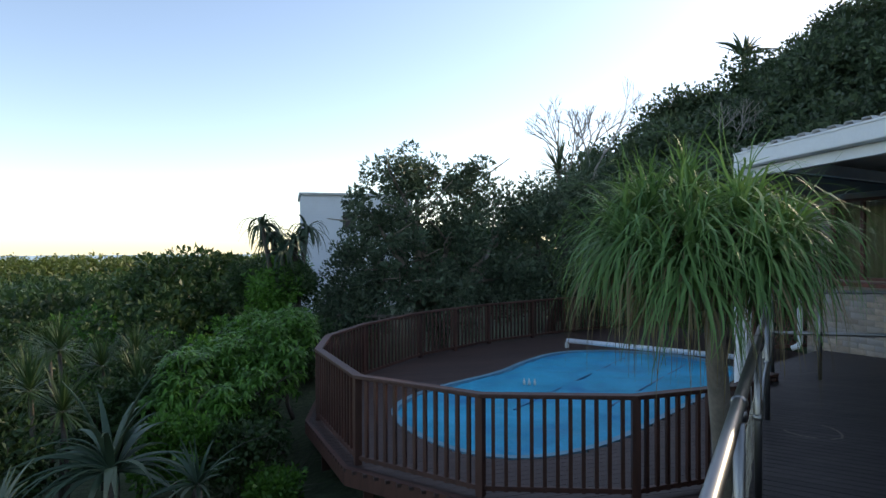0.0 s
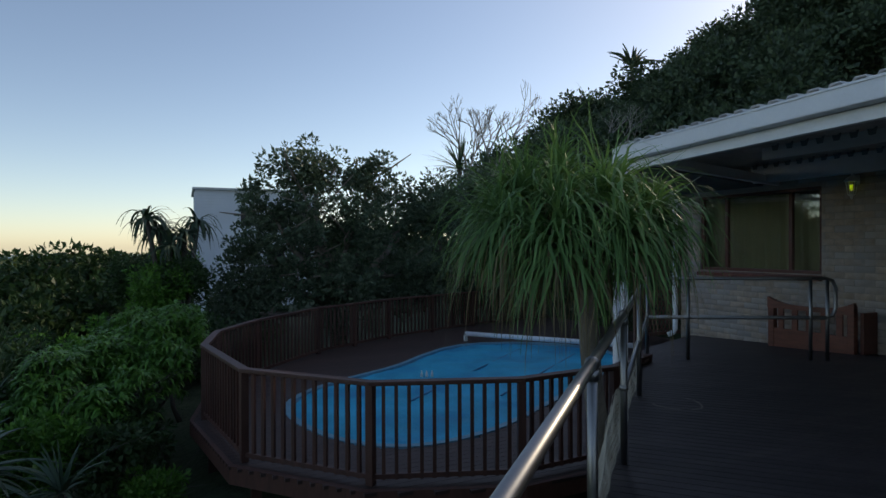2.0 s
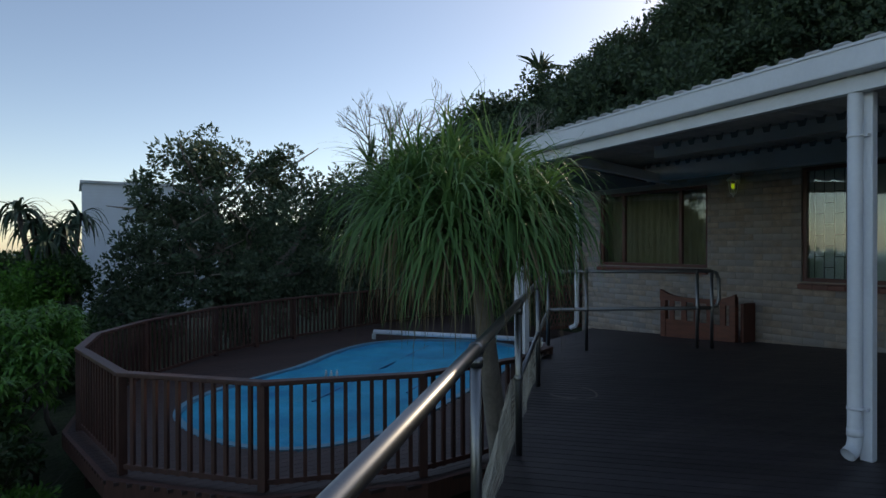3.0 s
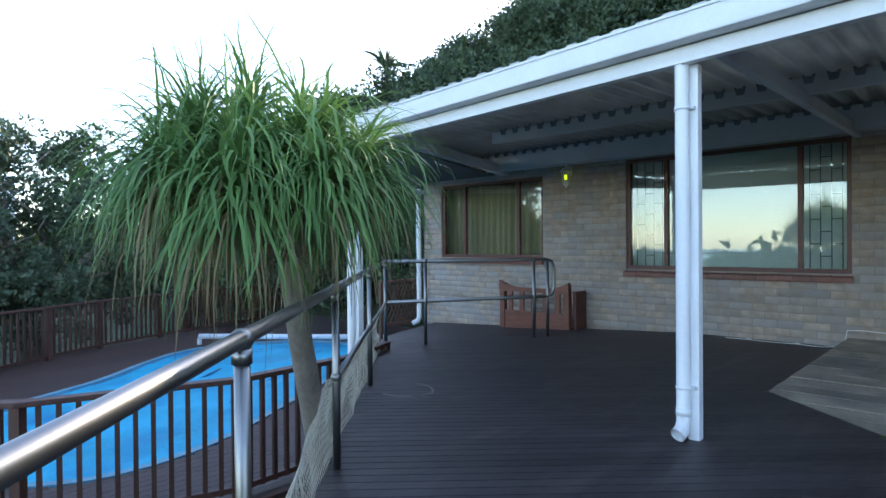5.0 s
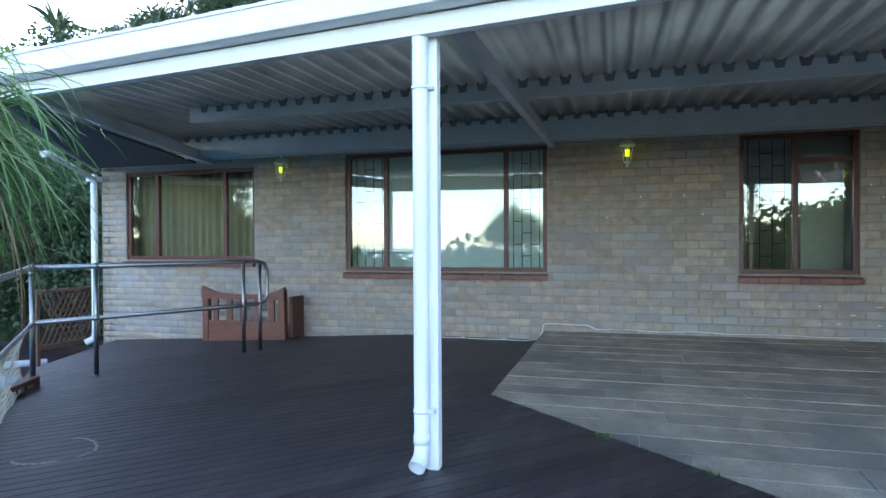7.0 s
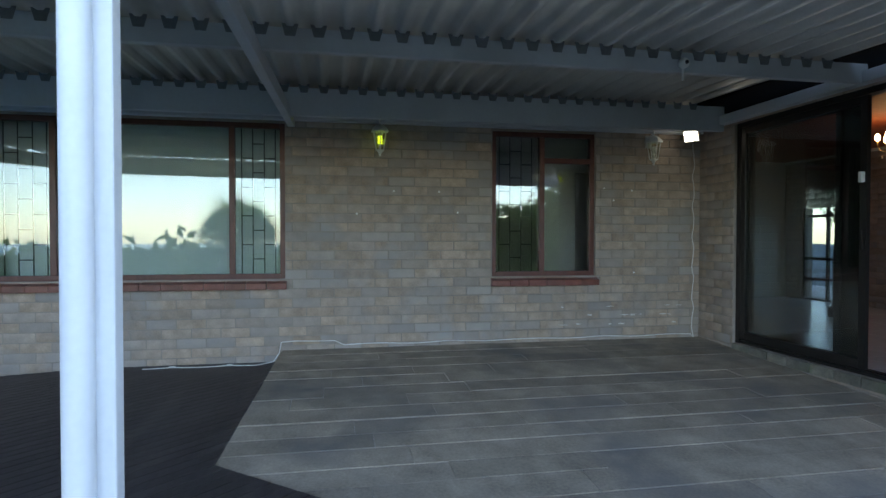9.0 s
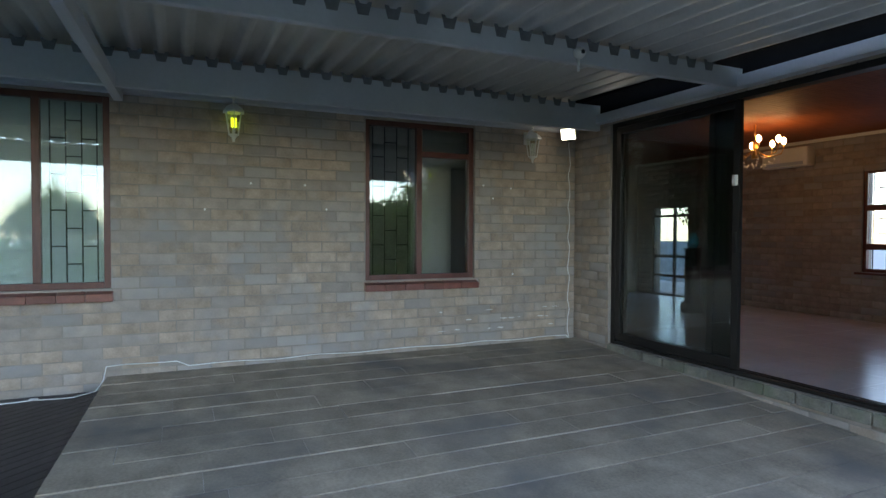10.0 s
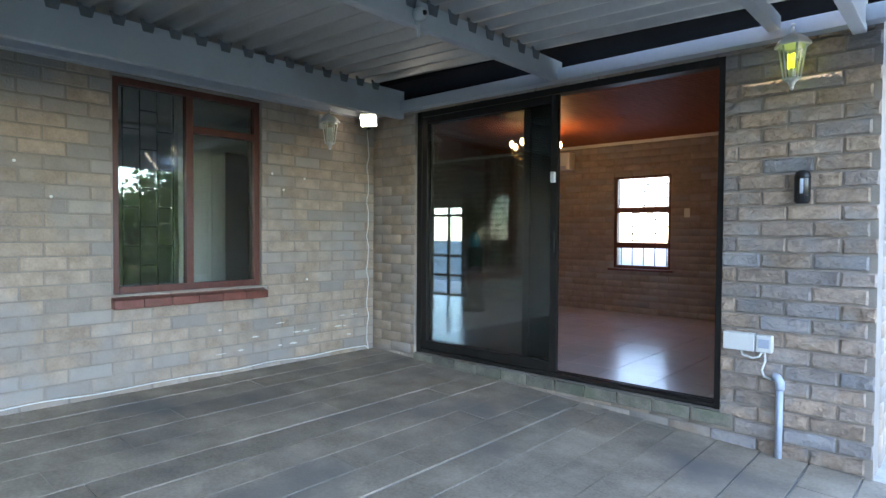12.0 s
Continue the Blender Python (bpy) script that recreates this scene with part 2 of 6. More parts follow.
# ---------- builders ----------
def world_of(o):
    m = o.matrix_parent_inverse @ o.matrix_basis if o.parent else o.matrix_basis.copy()
    return world_of(o.parent) @ m if o.parent else m


def link(name, data, mat, parent=None):
    if mat and not data.materials:
        data.materials.append(mat)
    ob = new(name, data)
    if parent:
        ob.parent = parent
        ob.matrix_parent_inverse = world_of(parent).inverted()
    return ob


def part(name, bm, mat, parent, label=""):
    """Links a bmesh, in world places, as one mesh under a thing, a part or alone."""
    bmesh.ops.recalc_face_normals(bm, faces=bm.faces)
    me = bpy.data.meshes.new(name)
    bm.to_mesh(me)
    bm.free()
    ob = link(name, me, mat, parent)
    return tagged(ob, label)


def thing(name, at, label, category, group=""):
    e = new(name)
    e.empty_display_size = 0.1
    e.matrix_basis = Matrix.Translation(at)
    return tagged(e, label, category, group)


def setting(ob, label, category="structure"):
    return tagged(ob, label, category, kind="structure")


def box(bm, x0, x1, y0, y1, z0, z1, bevel=0.0, m=None):
    vs = [bm.verts.new((x, y, z)) for z in (z0, z1) for y in (y0, y1) for x in (x0, x1)]
    fs = [bm.faces.new([vs[i] for i in f]) for f in ((0, 2, 3, 1), (4, 5, 7, 6), (0, 1, 5, 4), (2, 6, 7, 3), (0, 4, 6, 2), (1, 3, 7, 5))]
    geo = vs
    if bevel:
        edges = list({e for f in fs for e in f.edges})
        r = bmesh.ops.bevel(bm, geom=edges, offset=bevel, segments=2, affect='EDGES', profile=0.6)
        geo = list({v for f in r["faces"] for v in f.verts} | {v for v in vs if v.is_valid})
    if m is not None:
        bmesh.ops.transform(bm, matrix=m, verts=[v for v in geo if v.is_valid])
    return bm


def boxed(*a, **k):
    return box(bmesh.new(), *a, **k)


def tube(bm, pts, radii, sides=10, caps=True):
    """A tapered tube along points."""
    pts = [Vector(p) for p in pts]
    if not isinstance(radii, (list, tuple)):
        radii = [radii] * len(pts)
    rings, side = [], None
    for i, p in enumerate(pts):
        d = (pts[min(i + 1, len(pts) - 1)] - pts[max(i - 1, 0)]).normalized()
        if side is None:
            side = d.orthogonal().normalized()
        side = (side - d * side.dot(d)).normalized()
        up = d.cross(side)
        rings.append([bm.verts.new(p + (side * math.cos(a) + up * math.sin(a)) * radii[i]) for a in [2 * math.pi * k / sides for k in range(sides)]])
    for a, b in zip(rings, rings[1:]):
        for k in range(sides):
            f = bm.faces.new((a[k], a[(k + 1) % sides], b[(k + 1) % sides], b[k]))
            f.smooth = True
    if caps:
        bm.faces.new(rings[0][::-1])
        bm.faces.new(rings[-1])
    return bm


def ball(bm, c, r, squash=1.0, seg=12):
    m = Matrix.Translation(c) @ Matrix.Diagonal((r, r, r * squash, 1))
    g = bmesh.ops.create_uvsphere(bm, u_segments=seg, v_segments=max(6, seg // 2), radius=1, matrix=m)
    for v in g["verts"]:
        for f in v.link_faces:
            f.smooth = True
    return bm


def prism(bm, poly, z0, z1):
    """An upright slab over a plan polygon; z0 and z1 are numbers or functions of (x, y)."""
    g0 = z0 if callable(z0) else (lambda x, y: z0)
    g1 = z1 if callable(z1) else (lambda x, y: z1)
    lo = [bm.verts.new((x, y, g0(x, y))) for x, y in poly]
    hi = [bm.verts.new((x, y, g1(x, y))) for x, y in poly]
    bm.faces.new(lo[::-1])
    bm.faces.new(hi)
    for i in range(len(poly)):
        j = (i + 1) % len(poly)
        bm.faces.new((lo[i], lo[j], hi[j], hi[i]))
    return bm


def clip(poly, nx, ny, d):
    """The part of a plan polygon where nx*x + ny*y <= d."""
    out = []
    for i, a in enumerate(poly):
        b = poly[(i + 1) % len(poly)]
        da, db = nx * a[0] + ny * a[1] - d, nx * b[0] + ny * b[1] - d
        if da <= 0:
            out.append(a)
        if da * db < 0:
            t = da / (da - db)
            out.append((a[0] + (b[0] - a[0]) * t, a[1] + (b[1] - a[1]) * t))
    return out


def raw_mesh(name, verts, faces, mat, parent=None, smooth=False):
    me = bpy.data.meshes.new(name)
    verts = np.asarray(verts, dtype=np.float32)
    faces = np.asarray(faces, dtype=np.int32)
    k = faces.shape[1]
    me.vertices.add(len(verts))
    me.vertices.foreach_set("co", verts.ravel())
    me.loops.add(faces.size)
    me.loops.foreach_set("vertex_index", faces.ravel())
    me.polygons.add(len(faces))
    me.polygons.foreach_set("loop_start", np.arange(0, faces.size, k, dtype=np.int32))
    me.polygons.foreach_set("loop_total", np.full(len(faces), k, dtype=np.int32))
    me.update(calc_edges=True)
    if smooth:
        me.polygons.foreach_set("use_smooth", np.ones(len(faces), dtype=bool))
    return link(name, me, mat, parent)


def unit(v):
    return v / np.maximum(np.linalg.norm(v, axis=1, keepdims=True), 1e-6)


def leaf_arrays(points, dirs, length, width, rng):
    """Folded pointed leaves: six corners and four triangles' worth of faces each."""
    n = len(points)
    ln = length * rng.uniform(0.7, 1.3, (n, 1))
    wd = width * rng.uniform(0.7, 1.3, (n, 1))
    d = unit(dirs)
    s = unit(np.cross(d, rng.normal(size=(n, 3))))
    u = np.cross(s, d)
    mid = points + d * ln * 0.5 + u * wd * 0.12
    tip = points + d * ln - u * wd * 0.35
    v = np.stack([points, mid + s * wd * 0.5, tip, mid - s * wd * 0.5], axis=1).reshape(-1, 3)
    base = np.arange(n)[:, None] * 4
    return v, np.hstack([base, base + 1, base + 2, base + 3])


def ribbon_arrays(bases, dirs, lengths, widths, droop, segs, rng, taper=0.85, curl=0.0):
    """Strap leaves that leave along dirs and bend down under their weight."""
    n = len(bases)
    d = unit(dirs)
    side = unit(np.cross(d, np.array([0, 0, 1.0]) + rng.normal(size=(n, 3)) * 0.12))
    p = bases.copy()
    vs = []
    for k in range(segs + 1):
        t = k / segs
        w = widths[:, None] * (1 - taper * t ** 1.6) * (0.75 + 0.25 * min(1, 4 * t))
        vs += [p - side * w / 2, p + side * w / 2]
        p = p + d * (lengths / segs)[:, None]
        d = unit(d + np.array([0, 0, -1.0]) * (droop / segs)[:, None] + rng.normal(size=(n, 3)) * curl)
    v = np.stack(vs, axis=1)
    idx = np.arange(n)[:, None] * (2 * segs + 2)
    fs = [np.hstack([idx + 2 * k, idx + 2 * k + 1, idx + 2 * k + 3, idx + 2 * k + 2]) for k in range(segs)]
    return v.reshape(-1, 3), np.concatenate(fs)


def clumps(centres, radii, per, rng, squash=0.8):
    """Leaf places and ways in round tufts: near each tuft's skin."""
    n = len(centres)
    w = unit(rng.normal(size=(n * per, 3)))
    r = np.repeat(radii, per)[:, None] * rng.uniform(0.35, 1.0, (n * per, 1)) ** 0.5
    pts = np.repeat(centres, per, axis=0) + w * r * np.array([1, 1, squash])
    ways = w + rng.normal(size=(n * per, 3)) * 0.55 + np.array([0, 0, 0.15])
    return pts, ways


# ---------- plan ----------
WALL_X, DOOR_Y = 10.2, -1.41                  # faces of the long brick wall and of the glass-door wall
DECK_EDGE = 1.17                              # y - x of the deck's edge along the handrail
POOL_Z = -1.09


def deck_z(x, y):
    s = (x + y) / math.sqrt(2)
    return -0.12 - max(0.0, s - 10.9) * 0.078


def pave_z(x, y):
    return 0.01 - (10.2 - x) * 0.046 - max(0, (y + 1.4)) * 0.002


def eave(y):
    return 5.47 + 0.115 * (y - 3.5)


def ground_z(x, y):
    """Garden falling to the west and north-west, wooded hill to the north-east."""
    r = math.hypot(x - 7, y - 5)
    west = max(0.0, 1.0 - x + max(0.0, y - 16) * 0.35)
    z = -1.75 - 6.5 * (1 - math.exp(-west / 22)) - 0.006 * min(r, 600)
    e = 0.87 * (x - 0.84) - 0.5 * (y - 1.8)
    climb = min(1.0, max(0.0, (r - 13) / 26))
    climb = climb * climb * (3 - 2 * climb) * min(1.0, max(0.0, (y + 14) / 14))
    if e > -8:
        z = z * (1 - climb) + climb * max(z, min(15.0, 3.6 + 0.52 * e)) if e > -2 else z + climb * max(0, (e + 8) / 6) * 2
    z += 0.18 * math.sin(x * 0.7 + y * 0.4) + 0.14 * math.sin(y * 0.9 - x * 0.3)
    return min(z, -1.5) if (-0.5 < x < 15 and -9 < y < 19) else z


# ---------- ground and sea ----------
axis = sorted({round(math.copysign(abs(k) ** 1.75 * 0.16, k), 2) for k in range(-90, 91)})
gx = [a + 5 for a in axis]
gy = [a + 8 for a in axis]
gv = [(x, y, ground_z(x, y)) for y in gy for x in gx]
nn = len(gx)
gf = [(j * nn + i, j * nn + i + 1, (j + 1) * nn + i + 1, (j + 1) * nn + i) for j in range(nn - 1) for i in range(nn - 1)]
setting(raw_mesh("ground", gv, gf, SOIL, smooth=True), "overgrown green garden slope falling away from the house", "ground")
bm = bmesh.new()
prism(bm, [(-4500, -2500), (4500, -2500), (4500, 4600), (-4500, 4600)], -46, -45)
setting(part("water", bm, SEA, None), "pale blue sea reaching the far horizon", "sea")

# ---------- deck on which one walks ----------
EDGE_A, EDGE_B = Vector((7.33, 3.60)), Vector((5.80, 1.88))        # the paving's slanting edge
en = Vector((EDGE_B.y - EDGE_A.y, EDGE_A.x - EDGE_B.x)).normalized()
if en.dot(Vector((0, 5)) - EDGE_A) < 0:
    en = -en
deck = setting(new("floor_deck"), "dark brown weathered timber deck of narrow boards", "deck")
R2 = math.sqrt(2)
PITCH = 0.094
s = -1.2
while s < 15.4:
    s0, s1 = s * R2, (s + PITCH - 0.008) * R2
    base = [(-2, 14), (-2, -9), (12, -9), (12, 14)]
    p = clip(clip(base, 1, 1, s1), -1, -1, -s0)
    p = clip(p, -1, 1, DECK_EDGE) if s < 11 else clip(p, 1, 0, WALL_X + 0.3)
    p = clip(p, 1, 0, WALL_X - 0.005)
    if s > 10.7:
        p = clip(p, 0, 1, 10.75)
        p = clip(p, -0.55, 0.83, -0.55 * 7.05 + 0.83 * 8.25) if s < 15.6 else p
    # cut away the paving: two convex pieces
    quads = [clip(p, -en.x, -en.y, -(en.x * EDGE_A.x + en.y * EDGE_A.y))] if p else []
    if p:
        q = clip(p, en.x, en.y, en.x * EDGE_A.x + en.y * EDGE_A.y)
        edge_n = Vector((0.135, 2.87)).normalized()                 # from the tip to the wall
        q = clip(q, -edge_n.x, -edge_n.y, -(edge_n.x * EDGE_A.x + edge_n.y * EDGE_A.y)) if q else q
        quads.append(q)
    for q in quads:
        if len(q) > 2 and max(abs(a[0] - b[0]) + abs(a[1] - b[1]) for a in q for b in q) > 0.05:
            z = deck_z(s0 / 2, s0 / 2)
            b = bmesh.new()
            prism(b, q, z - 0.03, z)
            part("board", b, DECK, deck)
    s += PITCH
# solid near-black slab put in as the shade below the boards
bm = bmesh.new()
jo = clip([(-1.9, -0.73), (-1.9, -9), (7.3, -9), (7.3, 8.3), (7.1, 8.2)], -en.x, -en.y, -(en.x * EDGE_A.x + en.y * EDGE_A.y) - 0.02)
prism(bm, jo, -0.3, -0.16)
prism(bm, [(7.3, 3.7), (10.1, 3.58), (10.1, 5.2), (7.3, 7.9)], -0.3, -0.16)
part("joists", bm, GAPSHADE, deck, "near-black slab standing in for the shade under the deck boards")
bm = bmesh.new()
a0, a1 = Vector((-0.6, 0.57)), Vector((7.05, 8.22))
off = Vector((-1, 1)).normalized() * 0.03
prism(bm, [tuple(a0), tuple(a1), tuple(a1 + off), tuple(a0 + off)], -0.36, -0.125)
part("edge_board", bm, RAILWOOD, deck)

# ---------- paving ----------
paving = setting(new("floor_paving"), "grey weathered stone paving with pale open joints", "paving")
PTIP = (7.33, 3.60)
far = (EDGE_B - EDGE_A).normalized()
sw = EDGE_A + far * 7.6
pave_poly = [(WALL_X + 0.02, 3.465), PTIP, tuple(sw), (sw.x, DOOR_Y - 6), (5.9, DOOR_Y - 6), (5.9, DOOR_Y - 0.02), (WALL_X + 0.02, DOOR_Y - 0.02)]
bm = bmesh.new()
for poly in ([(WALL_X - 0.01, 3.455), (7.34, 3.585), (7.34, DOOR_Y), (WALL_X - 0.01, DOOR_Y)],
             clip(clip([(7.34, 3.59), (-1, 3.59), (-1, -8), (7.34, -8)], en.x, en.y, en.x * EDGE_A.x + en.y * EDGE_A.y - 0.004), -1, 0, 1)):
    prism(bm, poly, lambda x, y: -0.5, lambda x, y: pave_z(x, y) - 0.008)
part("mortar_bed", bm, GROUT, paving, "pale mortar bed between the slabs")
rng = random.Random(5)
xrow = 10.18
row = 0
while xrow > 3.2:
    w = rng.choice((0.24, 0.27, 0.27, 0.30))
    x0, x1 = xrow - w + rng.choice((0.009, 0.013, 0.016)), xrow
    y = 3.7 + rng.uniform(0, 0.3)
    while y > -2.6:
        ln = rng.choice((0.75, 0.9, 1.2, 1.5, 1.8))
        gap = rng.choice((0.002, 0.002, 0.003, 0.006))
        p = [(x0, y - ln + gap), (x1, y - ln + gap), (x1, y), (x0, y)]
        p = clip(p, en.x, en.y, en.x * EDGE_A.x + en.y * EDGE_A.y)
        if p:
            p = clip(p, 0.047, 1, 0.047 * 10.2 + 3.465)
        if p:
            p = clip(p, 0, -1, -(DOOR_Y + 0.004)) if x1 > 5.85 else p
        if len(p) > 2:
            dz = rng.uniform(-0.0025, 0.0025)
            b = bmesh.new()
            prism(b, p, lambda x, y: pave_z(x, y) - 0.03, lambda x, y: pave_z(x, y) + dz)
            part("slab", b, PAVE, paving)
        y -= ln
    xrow -= w
    row += 1


# ---------- brick walls ----------
BL, BH, BJ = 0.29, 0.1005, 0.011


def brick_data(name, ln, depth, mat):
    b = boxed(0, ln, -depth, 0.0, 0, BH - BJ)
    for v in b.verts:
        if v.co.y < -depth / 2:
            v.co.x = min(max(v.co.x, 0.007), ln - 0.007)
            v.co.z = min(max(v.co.z, 0.006), BH - BJ - 0.006)
    bmesh.ops.recalc_face_normals(b, faces=b.faces)
    me = bpy.data.meshes.new(name)
    b.to_mesh(me)
    b.free()
    me.materials.append(mat)
    return me


def rock_brick(name, ln, depth, mat, seed):
    """Rock-faced brick: a chamfered rim round an uneven front."""
    rr = random.Random(seed)
    h = BH - BJ
    nx, nz = 7, 5
    xs_ = [0.0, 0.009] + [0.009 + (ln - 0.018) * k / 4 for k in (1, 2, 3)] + [ln - 0.009, ln]
    zs_ = [0.0, 0.008, h / 2, h - 0.008, h]
    vs = []
    for j in range(nz):
        for i in range(nx):
            inner = 0 < i < nx - 1 and 0 < j < nz - 1
            vs.append((xs_[i] + (rr.uniform(-0.004, 0.004) if inner else 0), -depth * rr.uniform(0.6, 1.1) if inner else -0.001, zs_[j] + (rr.uniform(-0.003, 0.003) if inner else 0)))
    fs = [(j * nx + i, j * nx + i + 1, j * nx + nx + i + 1, j * nx + nx + i) for j in range(nz - 1) for i in range(nx - 1)]
    n = len(vs)
    vs += [(0, 0.004, 0), (ln, 0.004, 0), (ln, 0.004, h), (0, 0.004, h)]
    rim = [list(range(nx)), [j * nx + nx - 1 for j in range(nz)], [(nz - 1) * nx + i for i in reversed(range(nx))], [j * nx for j in reversed(range(nz))]]
    for k in range(4):
        fs.append(tuple(reversed(rim[k])) + (n + k, n + (k + 1) % 4))
    me = bpy.data.meshes.new(name)
    me.from_pydata(vs, [], fs)
    me.materials.append(mat)
    return me


def brick_wall(name, frame_m, length, z0, z1, holes, thick, label, near, depth=0.012, mat=BRICK, mat_far=BRICK_FAR, offset=0.0, rock=0.0):
    """Wall whose face is the x-z plane of frame_m, seen from -y. holes and near: (x0, x1, z0, z1)."""
    xs = sorted({0, length, *[h[0] for h in holes], *[h[1] for h in holes]})
    zs = sorted({z0, z1, *[h[2] for h in holes], *[h[3] for h in holes]})
    bm = bmesh.new()
    for xa, xb in zip(xs, xs[1:]):
        for za, zb in zip(zs, zs[1:]):
            cx, cz = (xa + xb) / 2, (za + zb) / 2
            if not any(h[0] < cx < h[1] and h[2] < cz < h[3] for h in holes):
                box(bm, xa, xb, 0, thick, za, zb)
    bmesh.ops.remove_doubles(bm, verts=bm.verts, dist=1e-4)
    bmesh.ops.transform(bm, matrix=frame_m, verts=bm.verts)
    wall = setting(part(name, bm, MORTAR, None), label, "wall")
    shared = {}
    fv, ff = [], []
    k = 0
    z = z0
    while z + BH - BJ <= z1 + 0.03:
        x = -BL / 2 * (k % 2) + offset
        while x < length:
            xa, xb = max(x, 0.0), min(x + BL - BJ, length)
            pieces = [(xa, xb)] if xb - xa > 0.03 else []
            for h in holes:
                if z + BH - BJ > h[2] + 0.02 and z < h[3] - 0.02:
                    nxt = []
                    for a, b in pieces:
                        if b <= h[0] or a >= h[1]:
                            nxt.append((a, b))
                        else:
                            if h[0] - a > 0.03:
                                nxt.append((a, h[0]))
                            if b - h[1] > 0.03:
                                nxt.append((h[1], b))
                    pieces = nxt
            for a, b in pieces:
                ln = round(b - a, 3)
                if near and near[0] <= (a + b) / 2 <= near[1] and near[2] <= z <= near[3]:
                    key = (ln, rng.randrange(5) if rock else 0)
                    if key not in shared:
                        shared[key] = rock_brick("brick", ln, rock, mat, len(shared)) if rock else brick_data("brick", ln, depth, mat)
                    o = new("brick", shared[key])
                    o.parent = wall
                    o.matrix_basis = frame_m @ Matrix.Translation((a, 0, z))
                else:
                    i = len(fv)
                    e = 0.006
                    fv += [(a, 0, z), (b, 0, z), (b, 0, z + BH - BJ), (a, 0, z + BH - BJ),
                           (a + e, -depth, z + e), (b - e, -depth, z + e), (b - e, -depth, z + BH - BJ - e), (a + e, -depth, z + BH - BJ - e)]
                    ff += [(i + 4, i + 5, i + 6, i + 7), (i, i + 1, i + 5, i + 4), (i + 1, i + 2, i + 6, i + 5), (i + 2, i + 3, i + 7, i + 6), (i + 3, i, i + 4, i + 7)]
            x += BL
        z += BH
        k += 1
    if fv:
        fv = [tuple(frame_m @ Vector(v)) for v in fv]
        tagged(raw_mesh("brickwork", fv, ff, mat_far, wall), "rest of the weathered face bricks", kind="stuff")
    return wall


# long wall: local x runs towards -y, seen from -x
FA = Matrix.Translation((WALL_X, 10.6, 0)) @ Matrix(((0, 1, 0, 0), (-1, 0, 0, 0), (0, 0, 1, 0), (0, 0, 0, 1)))


def ya(y):
    return 10.6 - y


W1 = (10.12, 7.76, 0.90, 2.29)
W2 = (6.27, 3.43, 0.755, 2.40)
W3 = (1.17, -0.07, 0.755, 2.40)
holesA = [(ya(w[0]), ya(w[1]), w[2], w[3]) for w in (W1, W2, W3)]
brick_wall("wall_east", FA, ya(DOOR_Y), -0.55, 2.78, holesA, 0.24, "weathered grey-brown face brick wall with bluish bricks", (ya(2.4), ya(-1.5), -0.1, 2.4), depth=0.007)

plug_me = bpy.data.meshes.new("plug")
b = bmesh.new()
tube(b, [(0, 0, 0), (-0.004, 0, 0)], 0.011, 8)
b.to_mesh(plug_me)
b.free()
plug_me.materials.append(PLASTIC)
for py_, pz_ in ((2.28, 1.70), (1.78, 1.70), (1.57, 1.47), (2.68, 1.45), (-0.17, 1.77), (-0.52, 1.75), (-0.29, 1.63), (-0.55, 0.785)):
    o = new("plug", plug_me)
    o.parent = bpy.data.objects["wall_east"]
    o.matrix_basis = Matrix.Translation((WALL_X - 0.012, py_, pz_))

rl = random.Random(14)
for k in range(16):
    yl_, zl_ = rl.uniform(-1.15, 0.35), rl.choice((0.19, 0.29, 0.39)) + rl.uniform(-0.006, 0.006)
    b = bmesh.new()
    w_, h_ = rl.uniform(0.015, 0.07), rl.uniform(0.003, 0.009)
    ring = [(yl_ + w_ * math.cos(a) * rl.uniform(0.6, 1.1), zl_ + h_ * math.sin(a) * rl.uniform(0.5, 1.2)) for a in [math.pi * q / 5 for q in range(10)]]
    f0 = [b.verts.new((WALL_X - 0.0095, p[0], p[1])) for p in ring]
    f1 = [b.verts.new((WALL_X - 0.004, p[0], p[1])) for p in ring]
    b.faces.new(f0)
    for q in range(10):
        b.faces.new((f0[q], f0[(q + 1) % 10], f1[(q + 1) % 10], f1[q]))
    part("lime_bloom", b, PLASTER, bpy.data.objects["wall_east"], "white lime bloom on the brick joints")

# glass-door wall: local x runs towards -x, seen from +y
DOOR = (9.58, 6.67, 0.04, 2.45)
FB = Matrix.Translation((WALL_X, DOOR_Y, 0)) @ Matrix(((-1, 0, 0, 0), (0, -1, 0, 0), (0, 0, 1, 0), (0, 0, 0, 1)))


def xb(x):
    return WALL_X - x


brick_wall("wall_south", FB, xb(5.82), -0.38, 2.78, [(xb(DOOR[0]), xb(DOOR[1]), DOOR[2], DOOR[3])], 0.26, "rough grey-brown brick pier and sill beside the glass door", (xb(6.69), xb(5.8), -0.4, 2.8), depth=0.007, mat=BRICK_ROCK, rock=0.019)
# pier's side, running away south
FC = Matrix.Translation((5.82, DOOR_Y - 0.26, 0)) @ Matrix(((0, 1, 0, 0), (-1, 0, 0, 0), (0, 0, 1, 0), (0, 0, 0, 1)))
brick_wall("wall_pier_side", FC, 4.6, -0.4, 2.78, [], 0.24, "brick side wall of the house", None)
# end of the long wall, facing north
FD = Matrix.Translation((14.2, 10.6, 0)) @ Matrix(((-1, 0, 0, 0), (0, -1, 0, 0), (0, 0, 1, 0), (0, 0, 0, 1)))
brick_wall("wall_north_end", FD, 4.0, -0.9, 2.78, [], 0.24, "brick end wall of the house", None)

